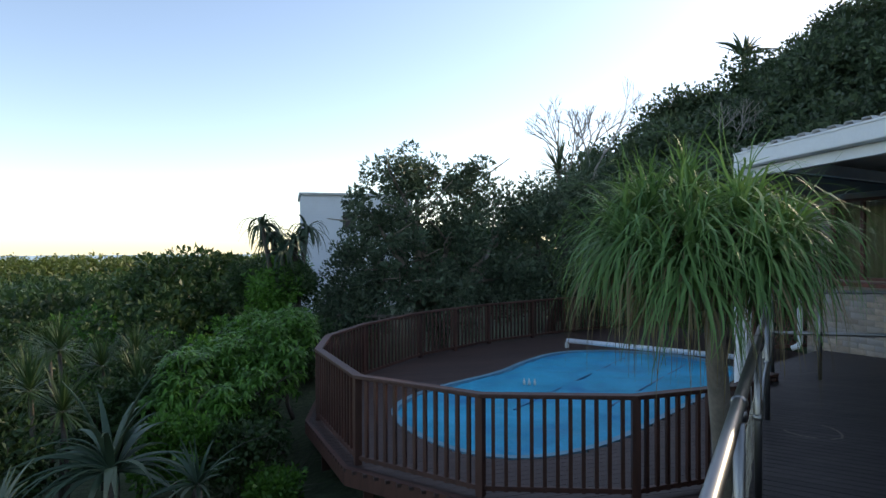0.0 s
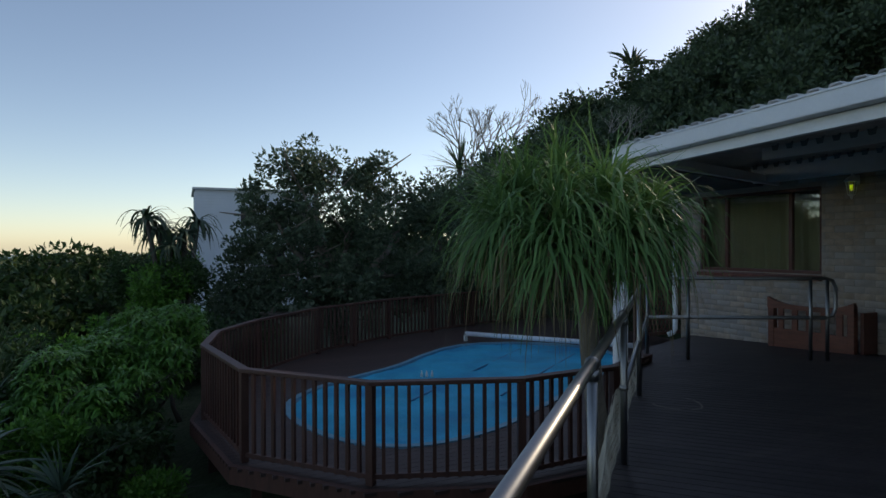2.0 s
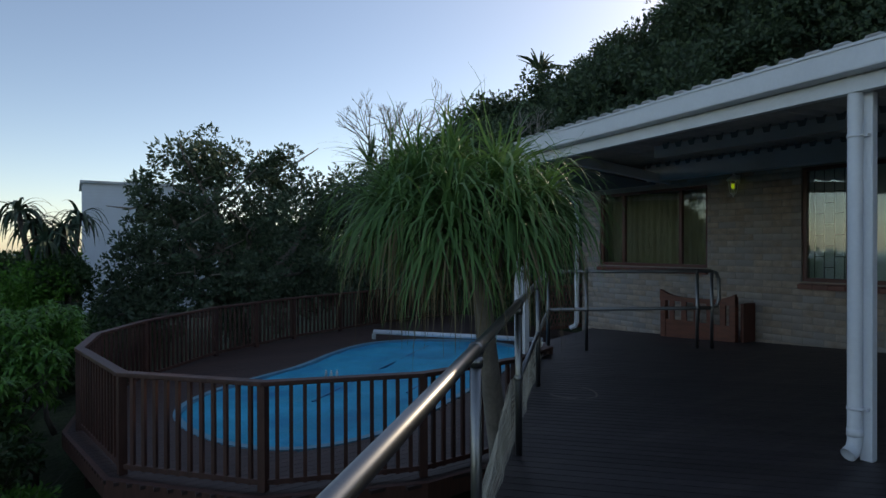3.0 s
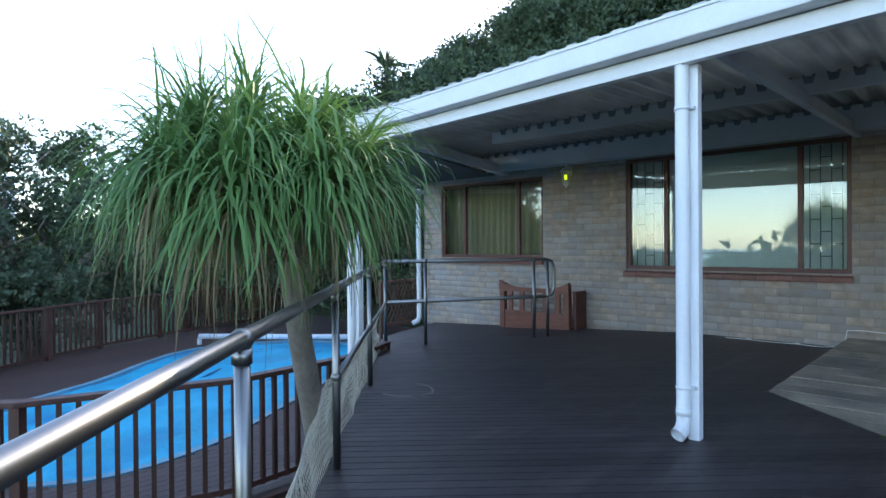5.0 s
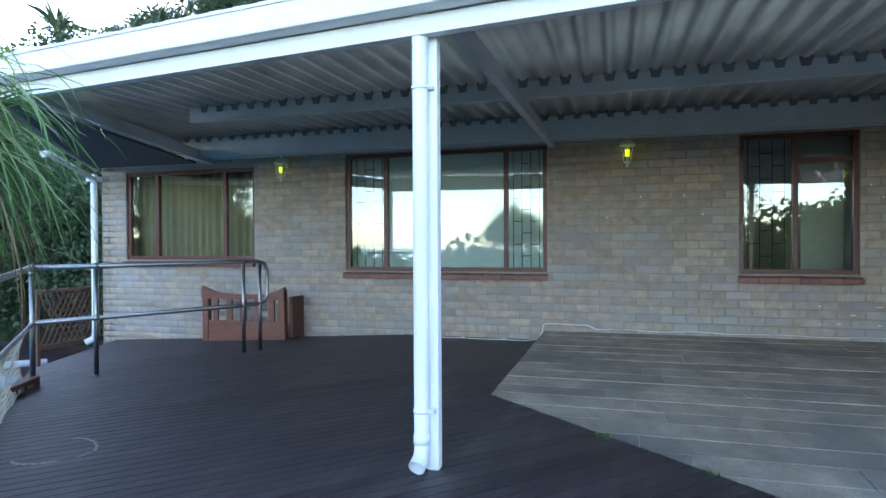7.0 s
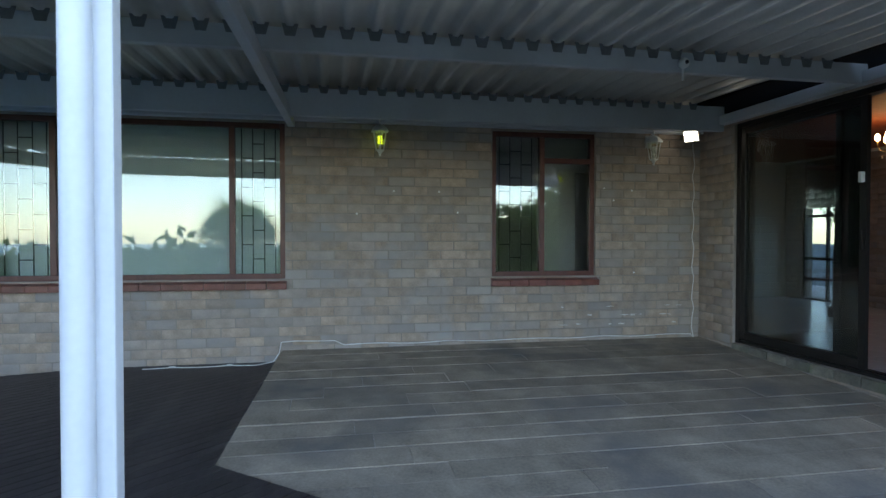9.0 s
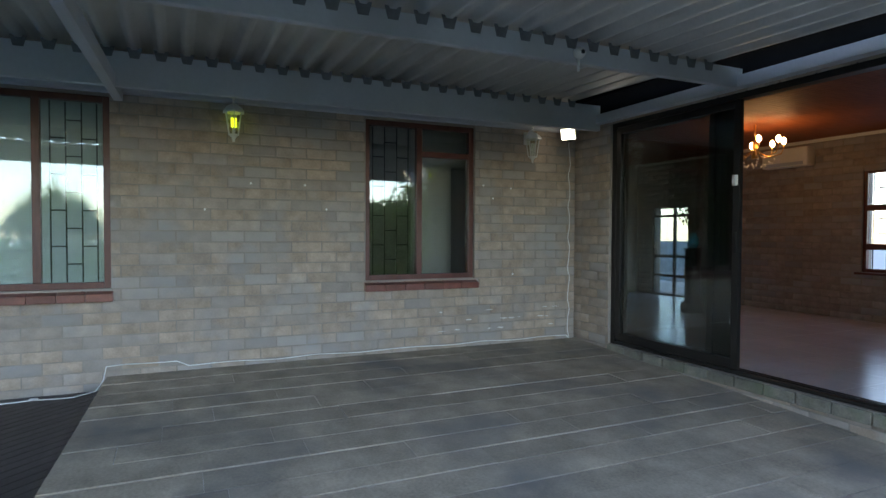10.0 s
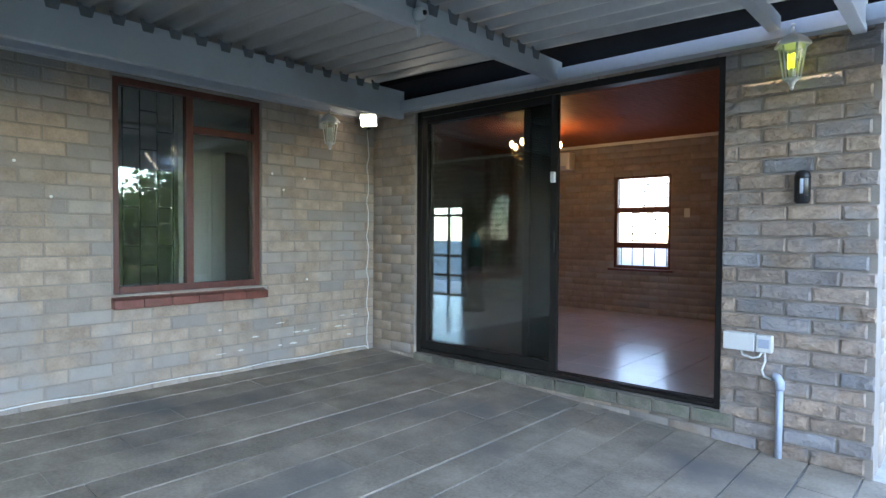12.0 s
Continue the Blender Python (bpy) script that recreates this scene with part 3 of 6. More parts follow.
# ---------- closed rooms behind ----------
bm = bmesh.new()
# unseen opening added at y 0.9 to 1.9 to brighten the rooms
box(bm, 14.1, 14.3, -6.2, 0.9, -0.5, 2.9)
box(bm, 14.1, 14.3, 1.9, 10.5, -0.5, 2.9)
box(bm, 14.1, 14.3, 0.9, 1.9, -0.5, 0.9)
box(bm, 14.1, 14.3, 0.9, 1.9, 2.2, 2.9)                     # east outer wall of the house
setting(part("wall_house_back", bm, PLASTER, None), "plain plastered back wall with an unseen opening added for daylight", "wall")
bm = bmesh.new()
box(bm, 10.45, 14.1, -1.30, -1.10, -0.3, 2.75)
setting(part("wall_partition", bm, PLASTER, None), "pale plastered partition between the rooms", "wall")
bm = bmesh.new()
box(bm, 10.45, 14.1, 6.9, 7.1, -0.3, 2.75)
box(bm, 10.45, 14.1, 2.5, 2.7, -0.3, 2.75)
setting(part("wall_partition_rooms", bm, PLASTER, None), "pale plastered partitions between bedrooms", "wall")
bm = bmesh.new()
box(bm, 10.44, 14.1, -1.1, 10.35, -0.3, 0.0)
setting(part("floor_rooms", bm, TILE, None), "pale floor of the rooms behind the windows", "floor")
bm = bmesh.new()
box(bm, 10.44, 14.1, -1.1, 10.35, 2.76, 2.86)
setting(part("ceiling_rooms", bm, PLASTER, None), "pale ceiling of the rooms behind the windows", "ceiling")

# living room behind the glass door
LR_BACK, LR_FLOOR, LR_CEIL = -5.92, 0.03, 2.70
FE = Matrix.Translation((14.1, LR_BACK, 0)) @ Matrix(((-1, 0, 0, 0), (0, -1, 0, 0), (0, 0, 1, 0), (0, 0, 0, 1)))
IW = (9.62, 8.72, 0.72, 2.16)
FDW = (13.68, 12.72, 0.06, 1.76)
brick_wall("wall_living_back", FE, 14.1 - 5.9, LR_FLOOR, 2.8, [(14.1 - IW[0], 14.1 - IW[1], IW[2], IW[3]), (14.1 - FDW[0], 14.1 - FDW[1], FDW[2], FDW[3])], 0.24,
           "brown face brick wall inside the living room", None, depth=0.008, mat=BRICK_IN, mat_far=BRICK_IN)
lfloor = setting(new("floor_living"), "glossy pale grey floor tiles in the living room", "floor")
bm = bmesh.new()
box(bm, 5.95, 14.1, LR_BACK - 0.02, DOOR_Y - 0.25, -0.1, LR_FLOOR - 0.004)
part("tile_bed", bm, GROUT, lfloor)
td = bpy.data.meshes.new("tile")
b = boxed(0.003, 0.447, 0.003, 0.447, -0.01, 0.0)
b.to_mesh(td)
b.free()
td.materials.append(TILE)
for i in range(18):
    for j in range(10):
        o = new("tile", td)
        o.parent = lfloor
        o.matrix_basis = Matrix.Translation((5.97 + i * 0.45, DOOR_Y - 0.26 - (j + 1) * 0.45, LR_FLOOR + 0.002))
bm = bmesh.new()
box(bm, 5.95, 14.1, LR_BACK, DOOR_Y - 0.26, LR_CEIL, LR_CEIL + 0.08)
for i in range(48):
    y = DOOR_Y - 0.28 - i * 0.094
    box(bm, 5.96, 14.09, y - 0.086, y, LR_CEIL - 0.012, LR_CEIL + 0.002)
setting(part("ceiling", bm, CEILWOOD, None), "reddish-brown varnished tongue-and-groove timber ceiling", "ceiling")
bm = bmesh.new()
box(bm, 5.96, 14.08, LR_BACK + 0.001, LR_BACK + 0.05, LR_CEIL - 0.06, LR_CEIL - 0.013, bevel=0.01)
setting(part("trim_cornice", bm, PLASTIC, None), "pale cornice strip under the timber ceiling", "trim")

# ---------- veranda roof ----------
ROOF_END = 7.45


def roof_z(x):
    return 2.545 + (x - 5.5) * 0.030


def sheet_start(y):
    if y <= ROOF_END:
        return eave(y) + 0.04
    return eave(ROOF_END) + (y - ROOF_END) * (4.3 / 3.3)


prof = [(0.0, 0.05), (0.085, 0.05), (0.115, 0), (0.155, 0)]
vs, fs = [], []
y = DOOR_Y + 0.30
ys = []
while y < 10.7:
    ys += [(y + d, h) for d, h in prof]
    y += 0.19
for yy, h in ys:
    x0 = sheet_start(yy)
    for x in (x0, WALL_X - 0.01):
        vs += [(x, yy, roof_z(x) + h), (x, yy, roof_z(x) + h + 0.006)]
for i in range(len(ys) - 1):
    a, b = i * 4, i * 4 + 4
    fs += [(a, a + 2, b + 2, b), (a + 1, b + 1, b + 3, a + 3), (a, b, b + 1, a + 1), (a + 2, a + 3, b + 3, b + 2)]
setting(raw_mesh("roof_veranda", vs, fs, SHEET), "pale grey ribbed steel sheet roof over the veranda", "roof")
# house roof above the rooms
bm = bmesh.new()
prism(bm, [(WALL_X - 0.05, DOOR_Y - 5), (14.6, DOOR_Y - 5), (14.6, 10.9), (WALL_X - 0.05, 10.9)], 2.8, lambda x, y: 2.88 + (x - 10) * 0.05)
prism(bm, [(5.5, -6.5), (WALL_X - 0.05, -6.5), (WALL_X - 0.05, DOOR_Y - 0.02), (5.5, DOOR_Y - 0.02)], 2.8, 2.95)
setting(part("roof_house", bm, GREYPAINT, None), "low grey roof of the house", "roof")


def straight(bm, a, b, w, z0, z1, bevel=0.006):
    a, b = Vector(a), Vector(b)
    d = (b - a)
    ln = d.length
    m = Matrix.Translation((a.x, a.y, 0)) @ Matrix.Rotation(math.atan2(d.y, d.x), 4, 'Z')
    return box(bm, 0, ln, -w / 2, w / 2, z0, z1, bevel, m)


roofbeams = thing("roof_frame", (8, 3, 2.45), "pale grey painted steel beams carrying the veranda roof", "roof frame")
for x, z0, z1 in ((7.92, 2.455, 2.61), (9.72, 2.38, 2.655)):
    yend = 7.0 if x < 8 else 8.6
    part("purlin", straight(bmesh.new(), (x, DOOR_Y + 0.05), (x, yend), 0.06, z0, z1), GREYPAINT, roofbeams)
# dark grey trapezoid plates lapping the top of each purlin's face
tooth = bpy.data.meshes.new("profile_closer")
b = bmesh.new()
prism(b, [(-0.004, -0.055), (0.0, -0.055), (0.0, 0.055), (-0.004, 0.055)], -0.062, 0.02)
for v_ in b.verts:
    if v_.co.z < 0:
        v_.co.y *= 0.6
b.to_mesh(tooth)
b.free()
tooth.materials.append(TOOTHGREY)
rinv = world_of(roofbeams).inverted()
for px_, yend in ((7.92, 7.0), (9.72, 8.6)):
    yy = DOOR_Y + 0.30 + 0.135
    while yy < yend - 0.05:
        o = new("profile_closer", tooth)
        o.parent = roofbeams
        o.matrix_parent_inverse = rinv
        o.matrix_basis = Matrix.Translation((px_ - 0.031, yy, roof_z(px_) - 0.004))
        yy += 0.19
part("wall_plate", straight(bmesh.new(), (10.15, DOOR_Y + 0.02), (10.15, 10.6), 0.09, 2.42, 2.50), GREYPAINT, roofbeams)
part("rafter", straight(bmesh.new(), (5.62, 3.50), (10.19, 3.36), 0.07, 2.36, 2.48), GREYPAINT, roofbeams)
part("rafter", straight(bmesh.new(), (eave(7.2) + 0.1, 7.25), (10.19, 8.5), 0.07, 2.36, 2.50), GREYPAINT, roofbeams)
part("door_beam", straight(bmesh.new(), (5.0, DOOR_Y + 0.06), (WALL_X - 0.02, DOOR_Y + 0.06), 0.10, 2.453, 2.55), GREYPAINT, roofbeams)
part("outrigger", straight(bmesh.new(), (6.36, DOOR_Y + 0.10), (6.36, 0.9), 0.07, 2.50, 2.59), GREYPAINT, roofbeams)
part("outrigger", straight(bmesh.new(), (5.93, DOOR_Y + 0.03), (5.93, DOOR_Y + 0.75), 0.07, 2.41, 2.60), WHITE, roofbeams)
# near-black sheets added to colour in the shade of this gap
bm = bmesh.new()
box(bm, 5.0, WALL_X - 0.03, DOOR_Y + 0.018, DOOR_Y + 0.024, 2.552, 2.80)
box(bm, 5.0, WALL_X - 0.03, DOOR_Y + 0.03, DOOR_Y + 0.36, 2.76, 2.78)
setting(part("trim_flashing", bm, GAPSHADE, None), "near-black sheets painting the shade in the gap above the door beam", "trim")
gut = thing("gutter", (eave(3), 3, 2.35), "white painted box gutter along the veranda roof edge", "gutter")
ga, gb = Vector((eave(-2.6), -2.6)), Vector((eave(ROOF_END), ROOF_END))
part("gutter_box", straight(bmesh.new(), ga, gb, 0.13, 2.375, 2.535, 0.015), WHITE, gut)
fa, fb = Vector((eave(-2.6) + 0.09, -2.6)), Vector((eave(ROOF_END) + 0.09, ROOF_END))
part("eave_beam", straight(bmesh.new(), fa, fb, 0.07, 2.265, 2.368, 0.006), WHITE, gut)
part("gutter_lip", straight(bmesh.new(), ga + Vector((-0.07, 0)), gb + Vector((-0.07, 0)), 0.012, 2.525, 2.545, 0.003), WHITE, gut)
fi, fo = Vector((eave(-2.6) + 0.055, -2.6)), Vector((eave(ROOF_END) + 0.055, ROOF_END))
part("eave_filler", straight(bmesh.new(), fi, fo, 0.012, 2.5352, roof_z(5.5) + 0.034, 0.002), GREYPAINT, gut)
# dark panel put in for the black opening at the slanting north end
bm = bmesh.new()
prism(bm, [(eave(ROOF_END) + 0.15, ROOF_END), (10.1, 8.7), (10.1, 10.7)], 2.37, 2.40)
setting(part("ceiling_soffit", bm, DARKOPENING, None), "dark panel standing in for the black opening at the veranda's end", "ceiling")
part("end_fascia", straight(bmesh.new(), (eave(ROOF_END) + 0.05, ROOF_END + 0.03), (10.25, 10.75), 0.03, 2.34, 2.46), GREYPAINT, gut, "weathered grey fascia board")


# ---------- posts and downpipes ----------
def veranda_post(x, y, z, label):
    t = thing("veranda_post", (x, y, z), label, "post", "white veranda posts")
    part("post", boxed(x - 0.036, x + 0.036, y - 0.036, y + 0.036, z, 2.27, 0.008), WHITE, t)
    px, py = x - 0.07, y + 0.05
    b = bmesh.new()
    tube(b, [(px, py, 2.40), (px, py, z + 0.13), (px - 0.02, py + 0.003, z + 0.07), (px - 0.07, py + 0.01, z + 0.045)], 0.044, 14, caps=False)
    tube(b, [(px - 0.02, py + 0.003, z + 0.07), (px - 0.07, py + 0.01, z + 0.045)], 0.048, 14, caps=False)
    part("downpipe", b, WHITE, t, "round white downpipe with a bent shoe")
    for zz in (z + 0.33, 1.98):
        c = bmesh.new()
        tube(c, [(px, py, zz), (px, py, zz + 0.02)], 0.049, 14)
        box(c, px - 0.01, px + 0.04, py - 0.075, py + 0.008, zz, zz + 0.02)
        ball(c, (px - 0.03, py - 0.055, zz + 0.01), 0.009, seg=8)
        part("pipe_bracket", c, WHITE, t)
    c = bmesh.new()
    tube(c, [(px, py, z + 0.16), (px, py, z + 0.21)], 0.048, 14)
    part("pipe_socket", c, WHITE, t)
    return t


veranda_post(5.66, 3.575, -0.12, "white square steel post with a round downpipe on the deck")
veranda_post(5.90, 7.30, POOL_Z, "white square steel post behind the handrail at the palm")

pipe = thing("downpipe", (10.13, 10.68, -0.47), "white round downpipe at the brick wall corner", "downpipe")
b = bmesh.new()
tube(b, [(10.10, 10.66, 2.27), (10.10, 10.66, -0.30), (10.07, 10.68, -0.38), (9.98, 10.74, -0.43)], 0.05, 12, caps=False)
part("pipe", b, WHITE, pipe)
b = bmesh.new()
tube(b, [(10.10, 10.66, 2.20), (9.9, 10.55, 2.22), (8.25, 9.42, 2.29), (8.08, 9.30, 2.25)], 0.04, 10)
part("branch_pipe", b, WHITE, pipe)
b = bmesh.new()
box(b, 10.02, 10.2, 10.58, 10.74, 2.16, 2.24, 0.01)
part("pipe_head", b, WHITE, pipe)


# ---------- windows ----------
def pane(name, x0, x1, y0, y1, z0, z1, mat, parent):
    o = part(name, boxed(x0, x1, y0, y1, z0, z1), mat, parent)
    o.visible_shadow = False
    return o


def window_long(name, w, mullions, label, glass, transom=None, bars=(), group="windows in the long wall"):
    """A window in the long wall; w = (y_high, y_low, z0, z1)."""
    yh, yl, z0, z1 = w
    t = setting(new(name), label, "window")
    t.matrix_basis = Matrix.Translation((WALL_X, (yh + yl) / 2, z0))
    X0, X1 = WALL_X + 0.035, WALL_X + 0.10
    fw = 0.055
    part("window_frame", boxed(X0, X1, yl, yl + fw, z0, z1, 0.006), FRAME, t)
    part("window_frame", boxed(X0, X1, yh - fw, yh, z0, z1, 0.006), FRAME, t)
    part("window_frame", boxed(X0, X1, yl + fw, yh - fw, z1 - fw, z1, 0.006), FRAME, t)
    part("window_frame", boxed(X0, X1, yl + fw, yh - fw, z0, z0 + fw, 0.006), FRAME, t)
    for m in mullions:
        part("mullion", boxed(X0 - 0.004, X1 - 0.002, m - 0.03, m + 0.03, z0 + fw, z1 - fw, 0.005), FRAME, t)
    edges = [yl + fw] + [e for m in sorted(mullions) for e in (m - 0.03, m + 0.03)] + [yh - fw]
    for i in range(0, len(edges), 2):
        a, b = edges[i], edges[i + 1]
        if transom and transom[0] == i // 2:
            zt = transom[1]
            part("transom", boxed(X0 - 0.003, X1 - 0.003, a, b, zt - 0.03, zt + 0.03, 0.005), FRAME, t)
            pane("pane", X0 + 0.03, X0 + 0.036, a, b, zt + 0.03, z1 - fw, glass, t)
            pane("pane", X0 + 0.03, X0 + 0.036, a, b, z0 + fw, zt - 0.03, glass, t)
        else:
            pane("pane", X0 + 0.03, X0 + 0.036, a, b, z0 + fw, z1 - fw, glass, t)
        if i // 2 in bars:
            bb = bmesh.new()
            X = X0 + 0.10
            h, wd = z1 - z0 - 2 * fw, b - a
            cols = (0.12, 0.37, 0.63, 0.88)
            for f in cols:
                tube(bb, [(X, a + wd * f, z0 + fw), (X, a + wd * f, z1 - fw)], 0.006, 6)
            for k in range(1, 10):
                zz = z0 + fw + h * k / 10
                for fa_, fb_ in ((cols[0], cols[1]), (cols[2], cols[3])) if k % 2 == 0 else ((cols[1], cols[2]),):
                    tube(bb, [(X, a + wd * fa_, zz), (X, a + wd * fb_, zz)], 0.006, 6)
            part("burglar_bars", bb, IRON, t)
    # sloping tile sill, piece by piece
    n = max(3, round((yh - yl + 0.04) / 0.2))
    step = (yh - yl + 0.04) / n
    for i in range(n):
        a = yl - 0.02 + i * step
        b = boxed(WALL_X - 0.08, WALL_X + 0.05, a + 0.002, a + step - 0.002, z0 - 0.105, z0 - 0.004, 0.006)
        for v in b.verts:
            if v.co.x < WALL_X - 0.03 and v.co.z > z0 - 0.04:
                v.co.z -= 0.035
        part("sill_tile", b, SILL, t)
    return t


window_long("window_1", W1, [9.55, 8.30], "dark wooden window with drawn striped curtains in brick wall", GLASS)
window_long("window_2", W2, [5.67, 3.97], "wide brown wooden window mirroring the sky, barred side casements", GLASS_FILM, bars=(0, 2))
window_long("window_3", W3, [0.57], "narrow brown wooden window with a small top vent", GLASS, transom=(0, 2.08), bars=(1,))

# curtain behind window 1, pleated
cv, cf = [], []
ny = 150
for i in range(ny + 1):
    yy = 10.3 - 2.7 * i / ny
    xx = WALL_X + 0.36 + 0.035 * math.sin(yy * 46) + 0.015 * math.sin(yy * 17)
    cv += [(xx, yy, 0.5), (xx, yy, 2.5)]
cf = [(2 * i, 2 * i + 2, 2 * i + 3, 2 * i + 1) for i in range(ny)]
cur = tagged(raw_mesh("curtain", cv, cf, CURTAIN, smooth=True), "olive-beige pleated curtain drawn behind window", "curtain")
cm = cur.modifiers.new("cloth", 'SOLIDIFY')
cm.thickness = 0.004
bl = tagged(part("roller_blind", boxed(WALL_X + 0.30, WALL_X + 0.304, 3.3, 6.4, 0.6, 2.5), BLIND, None), "pale green-grey roller blind pulled down in window", "blind")
# arch and pale wall behind window 3
bm = bmesh.new()
box(bm, 11.1, 11.25, -1.1, -0.75, 0.0, 2.75)
box(bm, 11.1, 11.25, -0.20, 0.28, 0.0, 2.75)
box(bm, 11.1, 11.25, -0.75, -0.20, 2.05, 2.75)
setting(part("wall_arch", bm, PLASTER, None), "cream inner wall with an opening behind the narrow window", "wall")

# ---------- sliding glass door ----------
d1 = setting(new("door_1"), "dark bronze aluminium sliding glass door, one leaf slid open", "door")
d1.matrix_basis = Matrix.Translation((8.1, DOOR_Y, 0.04))
DX0, DX1, DZ0, DZ1 = DOOR[1], DOOR[0], DOOR[2], DOOR[3]
Y0, Y1 = DOOR_Y - 0.14, DOOR_Y - 0.03
part("door_frame", boxed(DX1 - 0.06, DX1, Y0, Y1, DZ0, DZ1, 0.005), ALU, d1)
part("door_frame", boxed(DX0, DX0 + 0.05, Y0, Y1, DZ0, DZ1, 0.005), ALU, d1)
part("door_frame", boxed(DX0 + 0.05, DX1 - 0.06, Y0, Y1, DZ1 - 0.06, DZ1, 0.005), ALU, d1)
part("door_track", boxed(DX0 + 0.05, DX1 - 0.06, Y0, Y1, DZ0 + 0.004, DZ0 + 0.035, 0.004), ALU, d1)
for k in (0.3, 0.7):
    part("track_rail", boxed(DX0 + 0.05, DX1 - 0.06, Y0 + 0.11 * k - 0.004, Y0 + 0.11 * k + 0.004, DZ0 + 0.036, DZ0 + 0.05), ALU, d1)


def leaf(x0, x1, y0, y1, name):
    lf = new(name)
    lf.parent = d1
    lf.matrix_parent_inverse = world_of(d1).inverted()
    lf.matrix_basis = Matrix.Translation((x0, y0, DZ0))
    s = 0.065
    for a, b, c, d in ((x0, x0 + s, DZ0 + 0.05, DZ1 - 0.065), (x1 - s, x1, DZ0 + 0.05, DZ1 - 0.065), (x0 + s, x1 - s, DZ0 + 0.05, DZ0 + 0.13), (x0 + s, x1 - s, DZ1 - 0.13, DZ1 - 0.065)):
        part("stile", boxed(a, b, y0, y1, c, d, 0.004), ALU, lf)
    pane("pane", x0 + s, x1 - s, (y0 + y1) / 2 - 0.003, (y0 + y1) / 2 + 0.003, DZ0 + 0.13, DZ1 - 0.13, GLASS_DOOR, lf)
    return lf


leaf(7.97, 9.515, Y1 - 0.045, Y1 - 0.005, "fixed_leaf")
sl = leaf(8.28, 9.51, Y0 + 0.01, Y0 + 0.05, "sliding_leaf")
part("meeting_panel", boxed(8.04, 8.275, Y0 + 0.02, Y0 + 0.04, DZ0 + 0.05, DZ1 - 0.065, 0.004), ALU, d1, "dark bronze infill between the door stiles")
part("door_lock", boxed(7.985, 8.02, Y1 - 0.006, Y1 + 0.03, 1.66, 1.75, 0.006), PLASTIC, d1, "white plastic door lock")
part("pull_handle", boxed(7.99, 8.01, Y1 - 0.006, Y1 + 0.012, 1.08, 1.26, 0.004), ALU, d1)
# sill bricks under the door: sloping course
sillrow = setting(new("doorstep"), "mossy brick-on-edge doorstep under the sliding door", "step")
sx = 9.57
while sx > 6.75:
    b = boxed(sx - 0.26, sx, DOOR_Y - 0.02, DOOR_Y + 0.026, -0.055, 0.037, 0.01)
    part("brick", b, BRICK_MOSS, sillrow)
    sx -= 0.272

# interior window with bars
iwn = setting(new("window_4"), "dark framed barred window in the living room wall", "window")
iwn.matrix_basis = Matrix.Translation((9.2, LR_BACK, IW[2]))
y0, y1 = LR_BACK - 0.09, LR_BACK - 0.03
hz = (IW[3] - IW[2])
part("window_frame", boxed(IW[1], IW[1] + 0.05, y0, y1, IW[2], IW[3], 0.004), FRAME, iwn)
part("window_frame", boxed(IW[0] - 0.05, IW[0], y0, y1, IW[2], IW[3], 0.004), FRAME, iwn)
for f0, f1 in ((0, 0.035), (0.22, 0.28), (0.60, 0.66), (0.965, 1)):
    part("window_frame", boxed(IW[1] + 0.05, IW[0] - 0.05, y0, y1, IW[2] + hz * f0, IW[2] + hz * f1, 0.004), FRAME, iwn)
bb = bmesh.new()
for k in range(9):
    zz = IW[2] + hz * (0.30 + 0.075 * k)
    for j in range(4):
        xx = IW[1] + 0.08 + j * 0.22 + (0.1 if k % 2 else 0)
        if xx + 0.11 < IW[0] - 0.05:
            tube(bb, [(xx, y0 - 0.03, zz), (xx + 0.13, y0 - 0.03, zz)], 0.011, 6)
for j in range(5):
    xx = IW[1] + 0.1 + j * 0.18
    tube(bb, [(xx, y0 - 0.036, IW[2]), (xx, y0 - 0.036, IW[3])], 0.008, 6)
part("burglar_bars", bb, IRON, iwn)
part("window_sill", boxed(IW[1] - 0.06, IW[0] + 0.06, LR_BACK - 0.04, LR_BACK + 0.06, IW[2] - 0.035, IW[2] - 0.003, 0.006), FRAME, iwn)
# far glazed door
fdn = setting(new("door_2"), "white light filled glazed garden door across the room", "door")
fdn.matrix_basis = Matrix.Translation((13.2, LR_BACK, 0.14))
for a, b, c, d in ((FDW[1], FDW[1] + 0.05, FDW[2], FDW[3]), (FDW[0] - 0.05, FDW[0], FDW[2], FDW[3]), (13.10, 13.14, FDW[2], FDW[3]),
                   (FDW[1] + 0.05, 13.10, 1.58, 1.63), (13.14, FDW[0] - 0.05, 1.58, 1.63), (FDW[1] + 0.05, 13.10, 0.78, 0.84), (13.14, FDW[0] - 0.05, 0.78, 0.84),
                   (FDW[1] + 0.05, 13.10, 0.40, 0.45), (13.14, FDW[0] - 0.05, 0.40, 0.45)):
    part("door_frame", boxed(a, b, y0, y1, c, d, 0.004), ALU, fdn)
# yard beyond those openings
setting(part("wall_yard", boxed(-2, 24, -13.4, -13.2, -1, 1.0), HOUSEWHITE, None), "white yard wall behind the house", "wall")
bm = bmesh.new()
prism(bm, [(-1, -9.2), (24, -9.2), (24, LR_BACK - 0.25), (-1, LR_BACK - 0.25)], -0.6, -0.02)
setting(part("pavement_yard", bm, GROUT, None), "pale concrete yard behind the house", "pavement")


